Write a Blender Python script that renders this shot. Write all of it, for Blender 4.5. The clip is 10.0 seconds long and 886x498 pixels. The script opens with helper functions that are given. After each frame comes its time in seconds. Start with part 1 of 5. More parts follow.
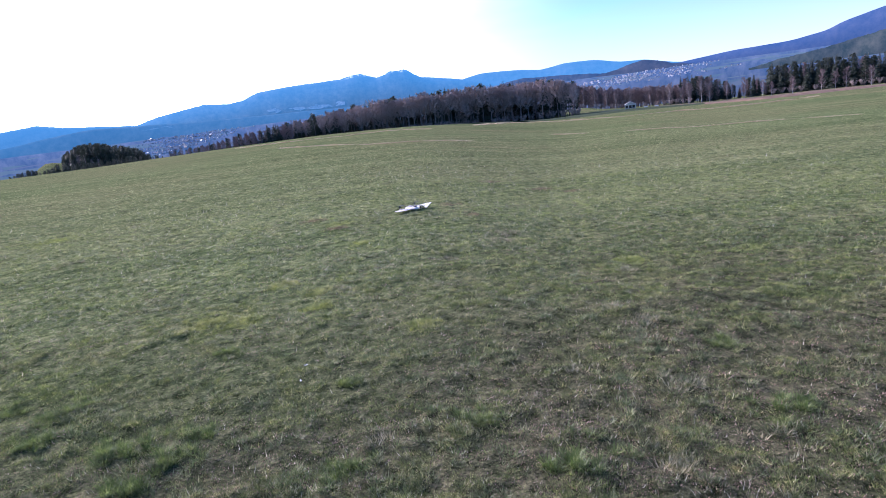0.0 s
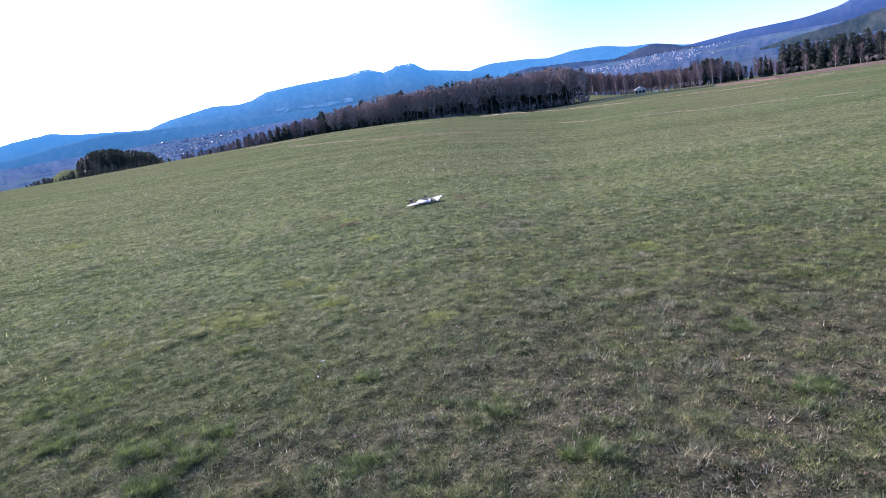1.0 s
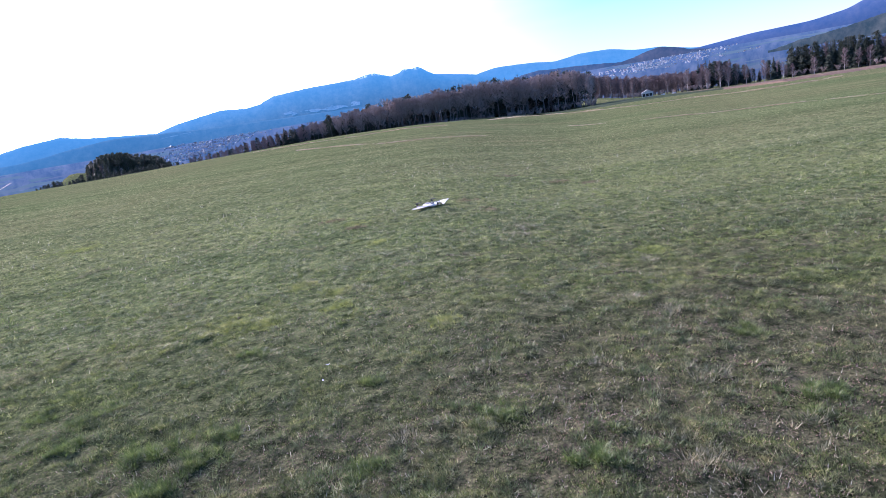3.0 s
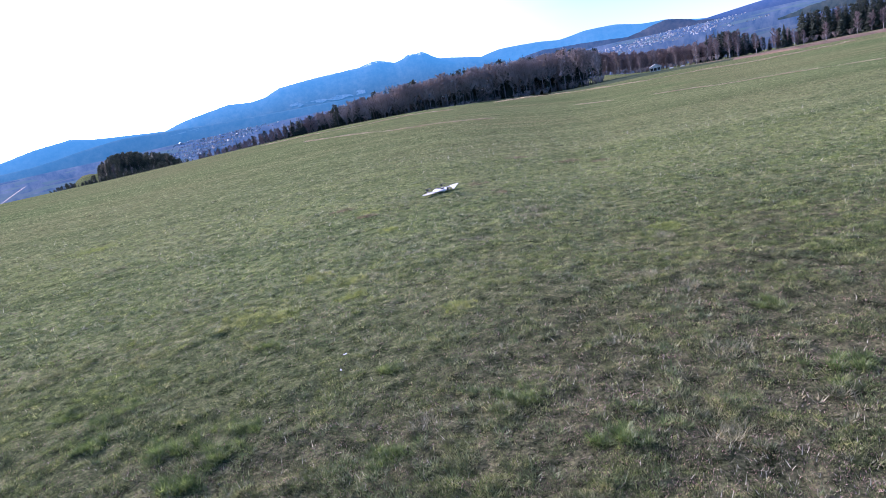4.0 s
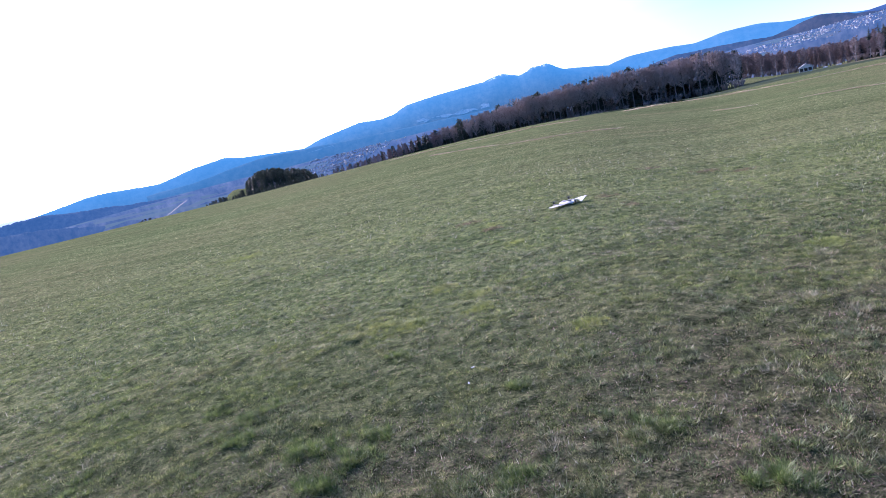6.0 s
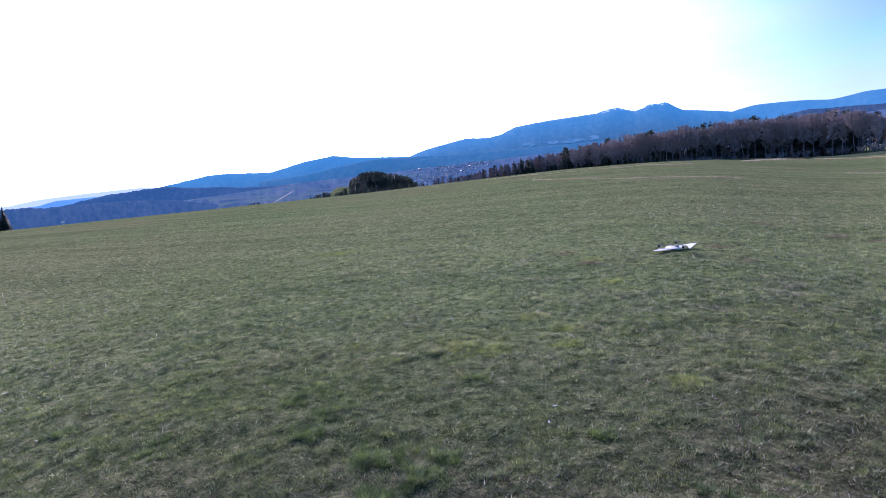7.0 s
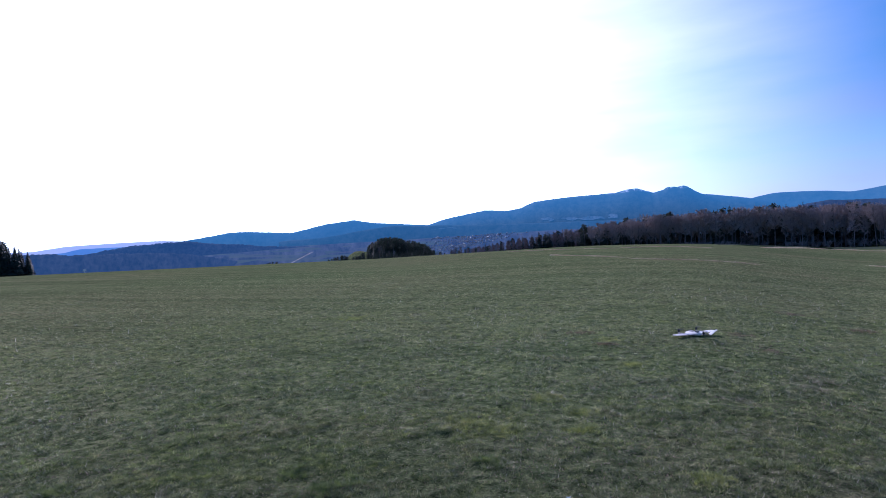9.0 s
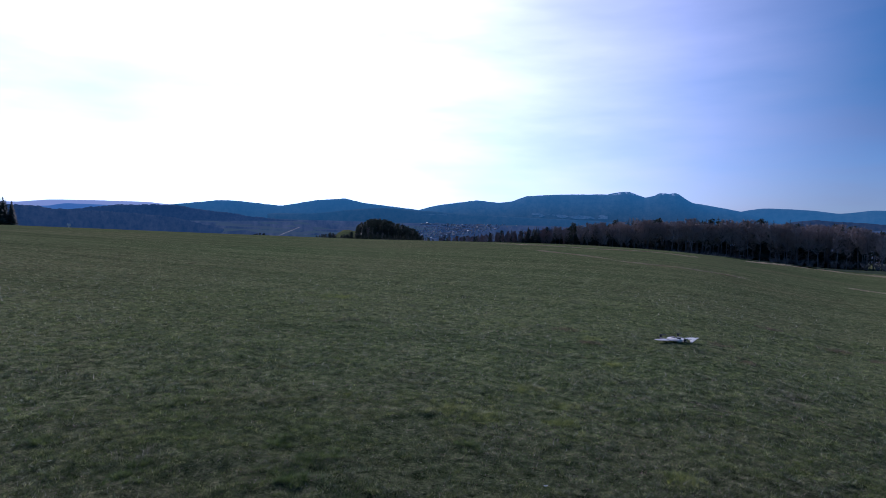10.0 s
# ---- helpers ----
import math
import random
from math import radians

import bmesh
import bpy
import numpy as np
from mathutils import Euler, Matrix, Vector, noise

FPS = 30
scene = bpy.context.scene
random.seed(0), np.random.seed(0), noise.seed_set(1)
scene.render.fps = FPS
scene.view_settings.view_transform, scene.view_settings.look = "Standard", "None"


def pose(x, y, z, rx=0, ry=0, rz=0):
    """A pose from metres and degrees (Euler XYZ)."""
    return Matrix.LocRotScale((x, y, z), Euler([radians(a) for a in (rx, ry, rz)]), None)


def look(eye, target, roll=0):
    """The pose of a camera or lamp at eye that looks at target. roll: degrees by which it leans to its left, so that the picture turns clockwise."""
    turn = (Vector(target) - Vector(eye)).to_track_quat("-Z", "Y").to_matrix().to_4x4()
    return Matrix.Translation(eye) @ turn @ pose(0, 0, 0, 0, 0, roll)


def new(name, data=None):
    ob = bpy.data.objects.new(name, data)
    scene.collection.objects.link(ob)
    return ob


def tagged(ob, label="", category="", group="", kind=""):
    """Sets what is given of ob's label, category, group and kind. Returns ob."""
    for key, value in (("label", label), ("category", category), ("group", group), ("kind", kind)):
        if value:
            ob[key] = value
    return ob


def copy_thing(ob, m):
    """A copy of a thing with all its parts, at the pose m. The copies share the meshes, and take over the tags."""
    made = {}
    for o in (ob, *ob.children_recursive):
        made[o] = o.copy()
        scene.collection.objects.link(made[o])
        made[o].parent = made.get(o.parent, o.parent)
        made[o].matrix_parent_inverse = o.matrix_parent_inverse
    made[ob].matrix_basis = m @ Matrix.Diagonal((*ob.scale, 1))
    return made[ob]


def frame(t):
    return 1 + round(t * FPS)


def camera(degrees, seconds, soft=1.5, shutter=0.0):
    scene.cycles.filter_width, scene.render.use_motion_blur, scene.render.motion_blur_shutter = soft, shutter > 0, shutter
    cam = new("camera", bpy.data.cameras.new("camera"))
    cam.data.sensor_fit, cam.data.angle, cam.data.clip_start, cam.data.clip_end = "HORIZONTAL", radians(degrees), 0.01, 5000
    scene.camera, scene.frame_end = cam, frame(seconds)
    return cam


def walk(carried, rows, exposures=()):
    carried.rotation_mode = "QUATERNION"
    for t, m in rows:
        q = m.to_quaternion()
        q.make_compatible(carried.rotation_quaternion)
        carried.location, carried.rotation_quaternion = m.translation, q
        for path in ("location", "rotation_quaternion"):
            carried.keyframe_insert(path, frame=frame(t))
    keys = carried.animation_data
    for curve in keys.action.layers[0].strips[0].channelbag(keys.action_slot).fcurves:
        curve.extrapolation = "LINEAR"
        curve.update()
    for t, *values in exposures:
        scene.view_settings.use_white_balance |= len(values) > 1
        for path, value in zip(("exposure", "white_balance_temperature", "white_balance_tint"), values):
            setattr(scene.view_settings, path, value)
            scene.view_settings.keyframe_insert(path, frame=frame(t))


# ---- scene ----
# The camera is held at eye height beside the field; yaw to the left of +y, pitch up, roll as look().
LENS = 73.09
EYE_ROWS = [
    (0.0, 0.088, -0.091, 1.698, 0.00, -13.60, -7.58),
    (0.3, 0.085, -0.089, 1.697, 0.43, -13.47, -7.63),
    (0.5, 0.083, -0.087, 1.696, 0.90, -13.54, -7.81),
    (0.7, 0.087, -0.086, 1.694, 1.36, -13.78, -8.97),
    (0.8, 0.088, -0.086, 1.692, 1.35, -13.95, -9.66),
    (1.0, 0.092, -0.085, 1.690, 1.37, -14.07, -9.82),
    (1.2, 0.095, -0.087, 1.690, 1.39, -14.20, -10.51),
    (1.5, 0.100, -0.089, 1.690, 1.37, -14.02, -10.77),
    (2.0, 0.105, -0.092, 1.690, 1.42, -14.22, -10.91),
    (3.3, 0.100, -0.072, 1.688, 2.04, -13.56, -9.75),
    (3.5, 0.099, -0.069, 1.688, 2.21, -13.81, -10.49),
    (3.7, 0.097, -0.059, 1.685, 2.82, -14.43, -11.57),
    (4.0, 0.095, -0.044, 1.680, 3.40, -14.80, -12.64),
    (4.5, 0.091, -0.050, 1.682, 4.82, -14.11, -12.38),
    (5.0, 0.084, -0.053, 1.686, 7.01, -13.36, -13.71),
    (5.5, 0.073, -0.044, 1.691, 10.88, -12.32, -14.32),
    (5.7, 0.068, -0.038, 1.691, 12.60, -11.65, -15.15),
    (6.8, -0.074, 0.095, 1.687, 21.32, -8.43, -7.97),
    (7.0, -0.080, 0.099, 1.687, 22.73, -7.62, -6.76),
    (7.5, -0.099, 0.104, 1.685, 25.44, -8.01, -5.96),
    (8.0, -0.124, 0.119, 1.680, 26.60, -7.82, -4.63),
    (8.5, -0.123, 0.125, 1.679, 26.07, -7.00, -4.05),
    (8.6, -0.122, 0.130, 1.685, 25.73, -6.85, -3.98),
    (8.7, -0.121, 0.135, 1.692, 25.70, -6.85, -4.01),
    (8.8, -0.119, 0.141, 1.698, 25.52, -6.41, -4.37),
    (8.9, -0.118, 0.146, 1.705, 24.63, -4.02, -4.47),
    (9.0, -0.117, 0.151, 1.711, 23.62, -0.91, -3.56),
    (9.1, -0.122, 0.139, 1.711, 23.01, -1.31, -3.04),
    (9.2, -0.127, 0.127, 1.711, 23.02, -1.81, -2.84),
    (9.3, -0.132, 0.115, 1.712, 22.80, -2.30, -2.45),
    (9.4, -0.137, 0.103, 1.712, 22.30, -2.88, -2.22),
    (9.5, -0.142, 0.091, 1.712, 22.20, -2.79, -1.38),
    (9.6, -0.148, 0.080, 1.713, 22.47, -2.95, -1.51),
    (9.7, -0.153, 0.068, 1.714, 22.90, -2.29, -0.41),
    (9.8, -0.159, 0.057, 1.716, 23.02, -2.18, 0.35),
    (9.9, -0.164, 0.045, 1.717, 22.73, -2.50, 0.75),
    (10.0, -0.170, 0.034, 1.718, 22.49, -2.21, 1.49),
]


def gaze(x, y, z, yaw, pitch, roll):
    a, b = radians(yaw), radians(pitch)
    ahead = Vector((-math.sin(a) * math.cos(b), math.cos(a) * math.cos(b), math.sin(b)))
    eye = Vector((x, y, z))
    return look(eye, eye + ahead, roll)


cam = camera(LENS, 10.0, soft=0.6)
walk(cam, [(t, gaze(*row)) for t, *row in EYE_ROWS],
     exposures=[(0.0, 0.71, 5780, 36), (2.0, 0.75, 5780, 36), (5.5, 0.80, 5780, 37), (7.0, 0.40, 5500, 39), (7.6, 0.09, 5430, 39), (8.5, -0.07, 5350, 37), (9.0, -0.29, 5350, 35), (10.0, -1.10, 5350, 30)])

# ---- sky and sun ----
SUN_AZ, SUN_EL = 42.0, 22.0        # degrees to the left of +y, and up
world = bpy.data.worlds.new("sky")
scene.world = world
world.use_nodes = True
wn, wl = world.node_tree.nodes, world.node_tree.links
wn.clear()
sky = wn.new("ShaderNodeTexSky")
sky.sky_type = "NISHITA"
sky.sun_disc = False
sky.sun_elevation = radians(SUN_EL)
sky.sun_rotation = radians(-SUN_AZ)
sky.altitude = 500.0
sky.air_density = 1.0
sky.dust_density = 0.4
sky.ozone_density = 2.0
back = wn.new("ShaderNodeBackground")
back.inputs["Strength"].default_value = 0.105
wout = wn.new("ShaderNodeOutputWorld")
# thin streaks of high cloud over the blue
way = wn.new("ShaderNodeTexCoord")
drawn = wn.new("ShaderNodeMapping")
drawn.inputs["Rotation"].default_value = (radians(8), radians(14), radians(25))
drawn.inputs["Scale"].default_value = (1.2, 1.6, 6.0)
wl.new(way.outputs["Generated"], drawn.inputs[0])
veil = wn.new("ShaderNodeTexNoise")
veil.inputs["Scale"].default_value = 1.6
veil.inputs["Detail"].default_value = 5
wl.new(drawn.outputs[0], veil.inputs["Vector"])
thin_cloud = wn.new("ShaderNodeMapRange")
thin_cloud.inputs[1].default_value, thin_cloud.inputs[2].default_value = 0.42, 0.75
thin_cloud.inputs[3].default_value, thin_cloud.inputs[4].default_value = 0.08, 0.46
wl.new(veil.outputs[0], thin_cloud.inputs[0])
clouded = wn.new("ShaderNodeMix")
clouded.data_type = "RGBA"
hazy = wn.new("ShaderNodeTexSky")
hazy.sky_type = "NISHITA"
hazy.sun_disc = False
hazy.sun_elevation = radians(SUN_EL)
hazy.sun_rotation = radians(-SUN_AZ)
hazy.altitude = 500.0
hazy.dust_density = 8.0
hazy.ozone_density = 4.0
ice = wn.new("ShaderNodeMix")
ice.data_type, ice.blend_type = "RGBA", "MULTIPLY"
ice.inputs[0].default_value = 1.0
ice.inputs[7].default_value = (1.0, 1.08, 1.26, 1)
wl.new(hazy.outputs[0], ice.inputs[6])
wl.new(ice.outputs[2], clouded.inputs[7])
wl.new(thin_cloud.outputs[0], clouded.inputs[0])
deep = wn.new("ShaderNodeMix")
deep.data_type, deep.blend_type = "RGBA", "MULTIPLY"
deep.inputs[0].default_value = 1.0
deep.inputs[7].default_value = (0.22, 0.89, 1.17, 1)
wl.new(sky.outputs[0], deep.inputs[6])
wl.new(deep.outputs[2], clouded.inputs[6])
blue = wn.new("ShaderNodeMix")
blue.data_type, blue.blend_type = "RGBA", "MULTIPLY"
blue.inputs[0].default_value = 1.0
blue.inputs[7].default_value = (0.92, 0.99, 1.08, 1)
wl.new(clouded.outputs[2], blue.inputs[6])
unit = wn.new("ShaderNodeVectorMath")
unit.operation = "NORMALIZE"
wl.new(way.outputs["Generated"], unit.inputs[0])
to_sun = wn.new("ShaderNodeVectorMath")
to_sun.operation = "DOT_PRODUCT"
to_sun.inputs[1].default_value = (-math.sin(radians(SUN_AZ)) * math.cos(radians(SUN_EL)), math.cos(radians(SUN_AZ)) * math.cos(radians(SUN_EL)), math.sin(radians(SUN_EL)))
wl.new(unit.outputs[0], to_sun.inputs[0])


def falloff(value, start, end, power):
    span = wn.new("ShaderNodeMapRange")
    span.inputs[1].default_value, span.inputs[2].default_value = start, end
    wl.new(value, span.inputs[0])
    bend = wn.new("ShaderNodeMath")
    bend.operation = "POWER"
    bend.inputs[1].default_value = power
    wl.new(span.outputs[0], bend.inputs[0])
    return bend.outputs[0]


def lay_over(base, amount, colour):
    tinted = wn.new("ShaderNodeMix")
    tinted.data_type, tinted.blend_type = "RGBA", "ADD"
    tinted.inputs[7].default_value = (*colour, 1)
    wl.new(amount, tinted.inputs[0])
    wl.new(base, tinted.inputs[6])
    return tinted.outputs[2]


height_of = wn.new("ShaderNodeSeparateXYZ")
wl.new(unit.outputs[0], height_of.inputs[0])
glow = wn.new("ShaderNodeMath")
glow.operation = "MULTIPLY"
wl.new(falloff(to_sun.outputs["Value"], 0.54, 0.95, 1.8), glow.inputs[0])
wl.new(falloff(veil.outputs[0], -0.1, 0.6, 0.8), glow.inputs[1])
shine = lay_over(blue.outputs[2], glow.outputs[0], (21.0, 19.6, 21.4))
shine = lay_over(shine, falloff(to_sun.outputs["Value"], 0.48, 0.80, 1.5), (1.1, 0.92, 1.1))
shine = lay_over(shine, falloff(height_of.outputs[2], 0.21, 0.0, 1.2), (4.6, 2.3, 3.3))
wl.new(shine, back.inputs[0])
wl.new(back.outputs[0], wout.inputs[0])

sun_data = bpy.data.lights.new("sun", "SUN")
sun_data.energy = 5.0
sun_data.angle = radians(1.5)
sun_data.color = (1.0, 0.93, 0.82)
sun = new("sun", sun_data)
sa, se = radians(SUN_AZ), radians(SUN_EL)
sun.matrix_world = look(Vector((-math.sin(sa) * math.cos(se), math.cos(sa) * math.cos(se), math.sin(se))) * 300, (0, 0, 0))

# ---- small tools ----
rng = np.random.default_rng(7)
LATTICE = rng.random((256, 256))


def vnoise(x, y, scale, shift=0):
    """Smooth value noise from 0 to 1, with features about `scale` metres wide."""
    x = np.asarray(x, float) / scale + 31.7 * shift + 500.3
    y = np.asarray(y, float) / scale + 17.3 * shift + 500.7
    i, j = np.floor(x).astype(int), np.floor(y).astype(int)
    u, v = x - i, y - j
    u, v = u * u * (3 - 2 * u), v * v * (3 - 2 * v)
    i0, j0, i1, j1 = i % 256, j % 256, (i + 1) % 256, (j + 1) % 256
    top = LATTICE[i0, j0] * (1 - u) + LATTICE[i1, j0] * u
    low = LATTICE[i0, j1] * (1 - u) + LATTICE[i1, j1] * u
    return top * (1 - v) + low * v


def fbm(x, y, scale, shift=0, octaves=3):
    total, weight = 0.0, 0.0
    for k in range(octaves):
        total = total + vnoise(x, y, scale / 2 ** k, shift + k) * 0.5 ** k
        weight += 0.5 ** k
    return total / weight


def polar(az, r):
    a = np.radians(az)
    return -np.sin(a) * r, np.cos(a) * r


# The field: z = -slope r - bend r^2 along each bearing, a rounded rise that dips to the right.
BEARING = [-180, -60, -40, -25, -20, -18, -15, -13, -10, -5, 0, 4, 10, 30, 45, 62, 90, 180]
SLOPE = [0.01, 0.04, 0.0434, 0.0432, 0.040, 0.039, 0.040, 0.039, 0.033, 0.016, 0.001, -0.003, -0.0065, -0.0056, -0.0108, -0.0187, -0.01, 0.01]
BEND = [2e-5, 0, 0, 0, 0, 0, 1e-6, 1e-5, 3e-5, 9e-5, 1.3e-4, 1.4e-4, 1.4e-4, 1.4e-4, 1.4e-4, 1.4e-4, 8e-5, 2e-5]
# The valley floor beyond: heights by distance, on the left side and on the right.
FLOOR_R = [0, 800, 1200, 1600, 2000, 2200, 2400, 3200, 3600, 4900]
FLOOR_LEFT = [-58, -58, -58, -58, -54, -43, -32, 14, 18, 20]
FLOOR_RIGHT = [-75, -66, -60, -50, -38, -31, -24, 27, 32, 32]
DEG = np.arange(-180, 181)
SOFT = np.exp(-(np.arange(-8, 9) / 3.0) ** 2)
SOFT = SOFT / SOFT.sum()
SLOPE_DEG = np.convolve(np.pad(np.interp(DEG, BEARING, SLOPE), 8, mode="edge"), SOFT, "valid")
BEND_DEG = np.convolve(np.pad(np.interp(DEG, BEARING, BEND), 8, mode="edge"), SOFT, "valid")


def ground_z(x, y):
    x, y = np.asarray(x, float), np.asarray(y, float)
    r = np.hypot(x, y)
    az = np.degrees(np.arctan2(-x, y))
    slope = np.interp(az, DEG, SLOPE_DEG) * r * r / (r * r + 64)
    bend = np.interp(az, DEG, BEND_DEG)
    field = -slope * r - bend * r * r
    side = np.clip((az + 14) / 10, 0, 1)
    floor = np.interp(r, FLOOR_R, FLOOR_LEFT) * side + np.interp(r, FLOOR_R, FLOOR_RIGHT) * (1 - side)
    floor = floor + 6 * (fbm(x, y, 300, 5) - 0.5)
    field = field + 19 * np.exp(-((az - 29.6) / 3.2) ** 2 - ((r - 445) / 55) ** 2)
    bank = np.clip((r - 190) / 115, 0, 1)
    field = field + 3.4 * np.exp(-((az + 13.6) / 2.9) ** 2) * bank * bank * (3 - 2 * bank)
    field = field + 11 * np.exp(-((az - 32.3) / 1.5) ** 2 - ((r - 445) / 55) ** 2)
    gap = np.clip((field - floor) / 6, -30, 30)
    z = floor + 6 * np.log1p(np.exp(gap))
    near = np.exp(-(r / 90) ** 2)
    close = np.exp(-(r / 16) ** 2)
    return z + near * (0.03 * (fbm(x, y, 2.2, 2) - 0.5) + 0.03 * (fbm(x, y, 0.40, 3, 2) - 0.5)) + close * 0.036 * (fbm(x, y, 0.17, 26, 2) - 0.5)


def gz(x, y):
    return float(ground_z(x, y))


def mesh_from(name, verts, faces, smooth=False):
    me = bpy.data.meshes.new(name)
    me.from_pydata([tuple(v) for v in verts], [], [tuple(f) for f in faces])
    if smooth:
        me.polygons.foreach_set("use_smooth", [True] * len(me.polygons))
    me.update()
    return me


def fast_mesh(name, verts, tris):
    """A mesh of many loose triangles."""
    me = bpy.data.meshes.new(name)
    me.vertices.add(len(verts))
    me.vertices.foreach_set("co", np.asarray(verts, np.float32).ravel())
    me.loops.add(tris.size)
    me.loops.foreach_set("vertex_index", np.asarray(tris, np.int32).ravel())
    me.polygons.add(len(tris))
    me.polygons.foreach_set("loop_start", np.arange(0, tris.size, 3, dtype=np.int32))
    me.update(calc_edges=True)
    return me


def hang(name, me, material, parent=None, label=""):
    ob = new(name, me)
    me.materials.clear()
    me.materials.append(material)
    if parent is not None:
        ob.parent = parent
    return tagged(ob, label)


def part(name, bm, material, parent, label=""):
    me = bpy.data.meshes.new(name)
    bm.to_mesh(me)
    bm.free()
    return hang(name, me, material, parent, label)


# ---- materials ----
def blank(name):
    m = bpy.data.materials.new(name)
    m.use_nodes = True
    n = m.node_tree.nodes
    return m, n, m.node_tree.links, n["Principled BSDF"]


def ramp_node(n, stops):
    r = n.new("ShaderNodeValToRGB")
    r.color_ramp.elements[0].position, r.color_ramp.elements[0].color = stops[0][0], (*stops[0][1], 1)
    r.color_ramp.elements[1].position, r.color_ramp.elements[1].color = stops[-1][0], (*stops[-1][1], 1)
    for p, c in stops[1:-1]:
        e = r.color_ramp.elements.new(p)
        e.color = (*c, 1)
    return r


def noise_node(n, l, scale, detail=4, coord=None, rough=0.55):
    t = n.new("ShaderNodeTexNoise")
    t.inputs["Scale"].default_value = scale
    t.inputs["Detail"].default_value = detail
    t.inputs["Roughness"].default_value = rough
    if coord is not None:
        l.new(coord, t.inputs["Vector"])
    return t


def mix_node(n, l, fac, a, b, kind="MIX"):
    m = n.new("ShaderNodeMix")
    m.data_type, m.blend_type = "RGBA", kind
    for value, socket in ((fac, m.inputs[0]), (a, m.inputs[6]), (b, m.inputs[7])):
        if isinstance(value, (int, float)):
            socket.default_value = value
        elif isinstance(value, tuple):
            socket.default_value = (*value, 1)
        else:
            l.new(value, socket)
    return m.outputs[2]


def simple_material(name, dark, light, scale=6.0, rough=0.8, bump=0.2, metal=0.0, gloss=0.08):
    m, n, l, b = blank(name)
    co = n.new("ShaderNodeTexCoord").outputs["Object"]
    t = noise_node(n, l, scale, 6, co)
    info = n.new("ShaderNodeObjectInfo")
    r = ramp_node(n, [(0.3, dark), (0.7, light)])
    l.new(t.outputs[0], r.inputs[0])
    hsv = n.new("ShaderNodeHueSaturation")
    spread = n.new("ShaderNodeMapRange")
    spread.inputs[3].default_value, spread.inputs[4].default_value = 0.8, 1.2
    l.new(info.outputs["Random"], spread.inputs[0])
    l.new(spread.outputs[0], hsv.inputs["Value"])
    l.new(r.outputs[0], hsv.inputs["Color"])
    l.new(hsv.outputs[0], b.inputs["Base Color"])
    b.inputs["Roughness"].default_value = rough
    b.inputs["Metallic"].default_value = metal
    b.inputs["Specular IOR Level"].default_value = gloss
    if bump:
        bp = n.new("ShaderNodeBump")
        bp.inputs["Strength"].default_value = bump
        l.new(t.outputs[0], bp.inputs["Height"])
        l.new(bp.outputs[0], b.inputs["Normal"])
    return m


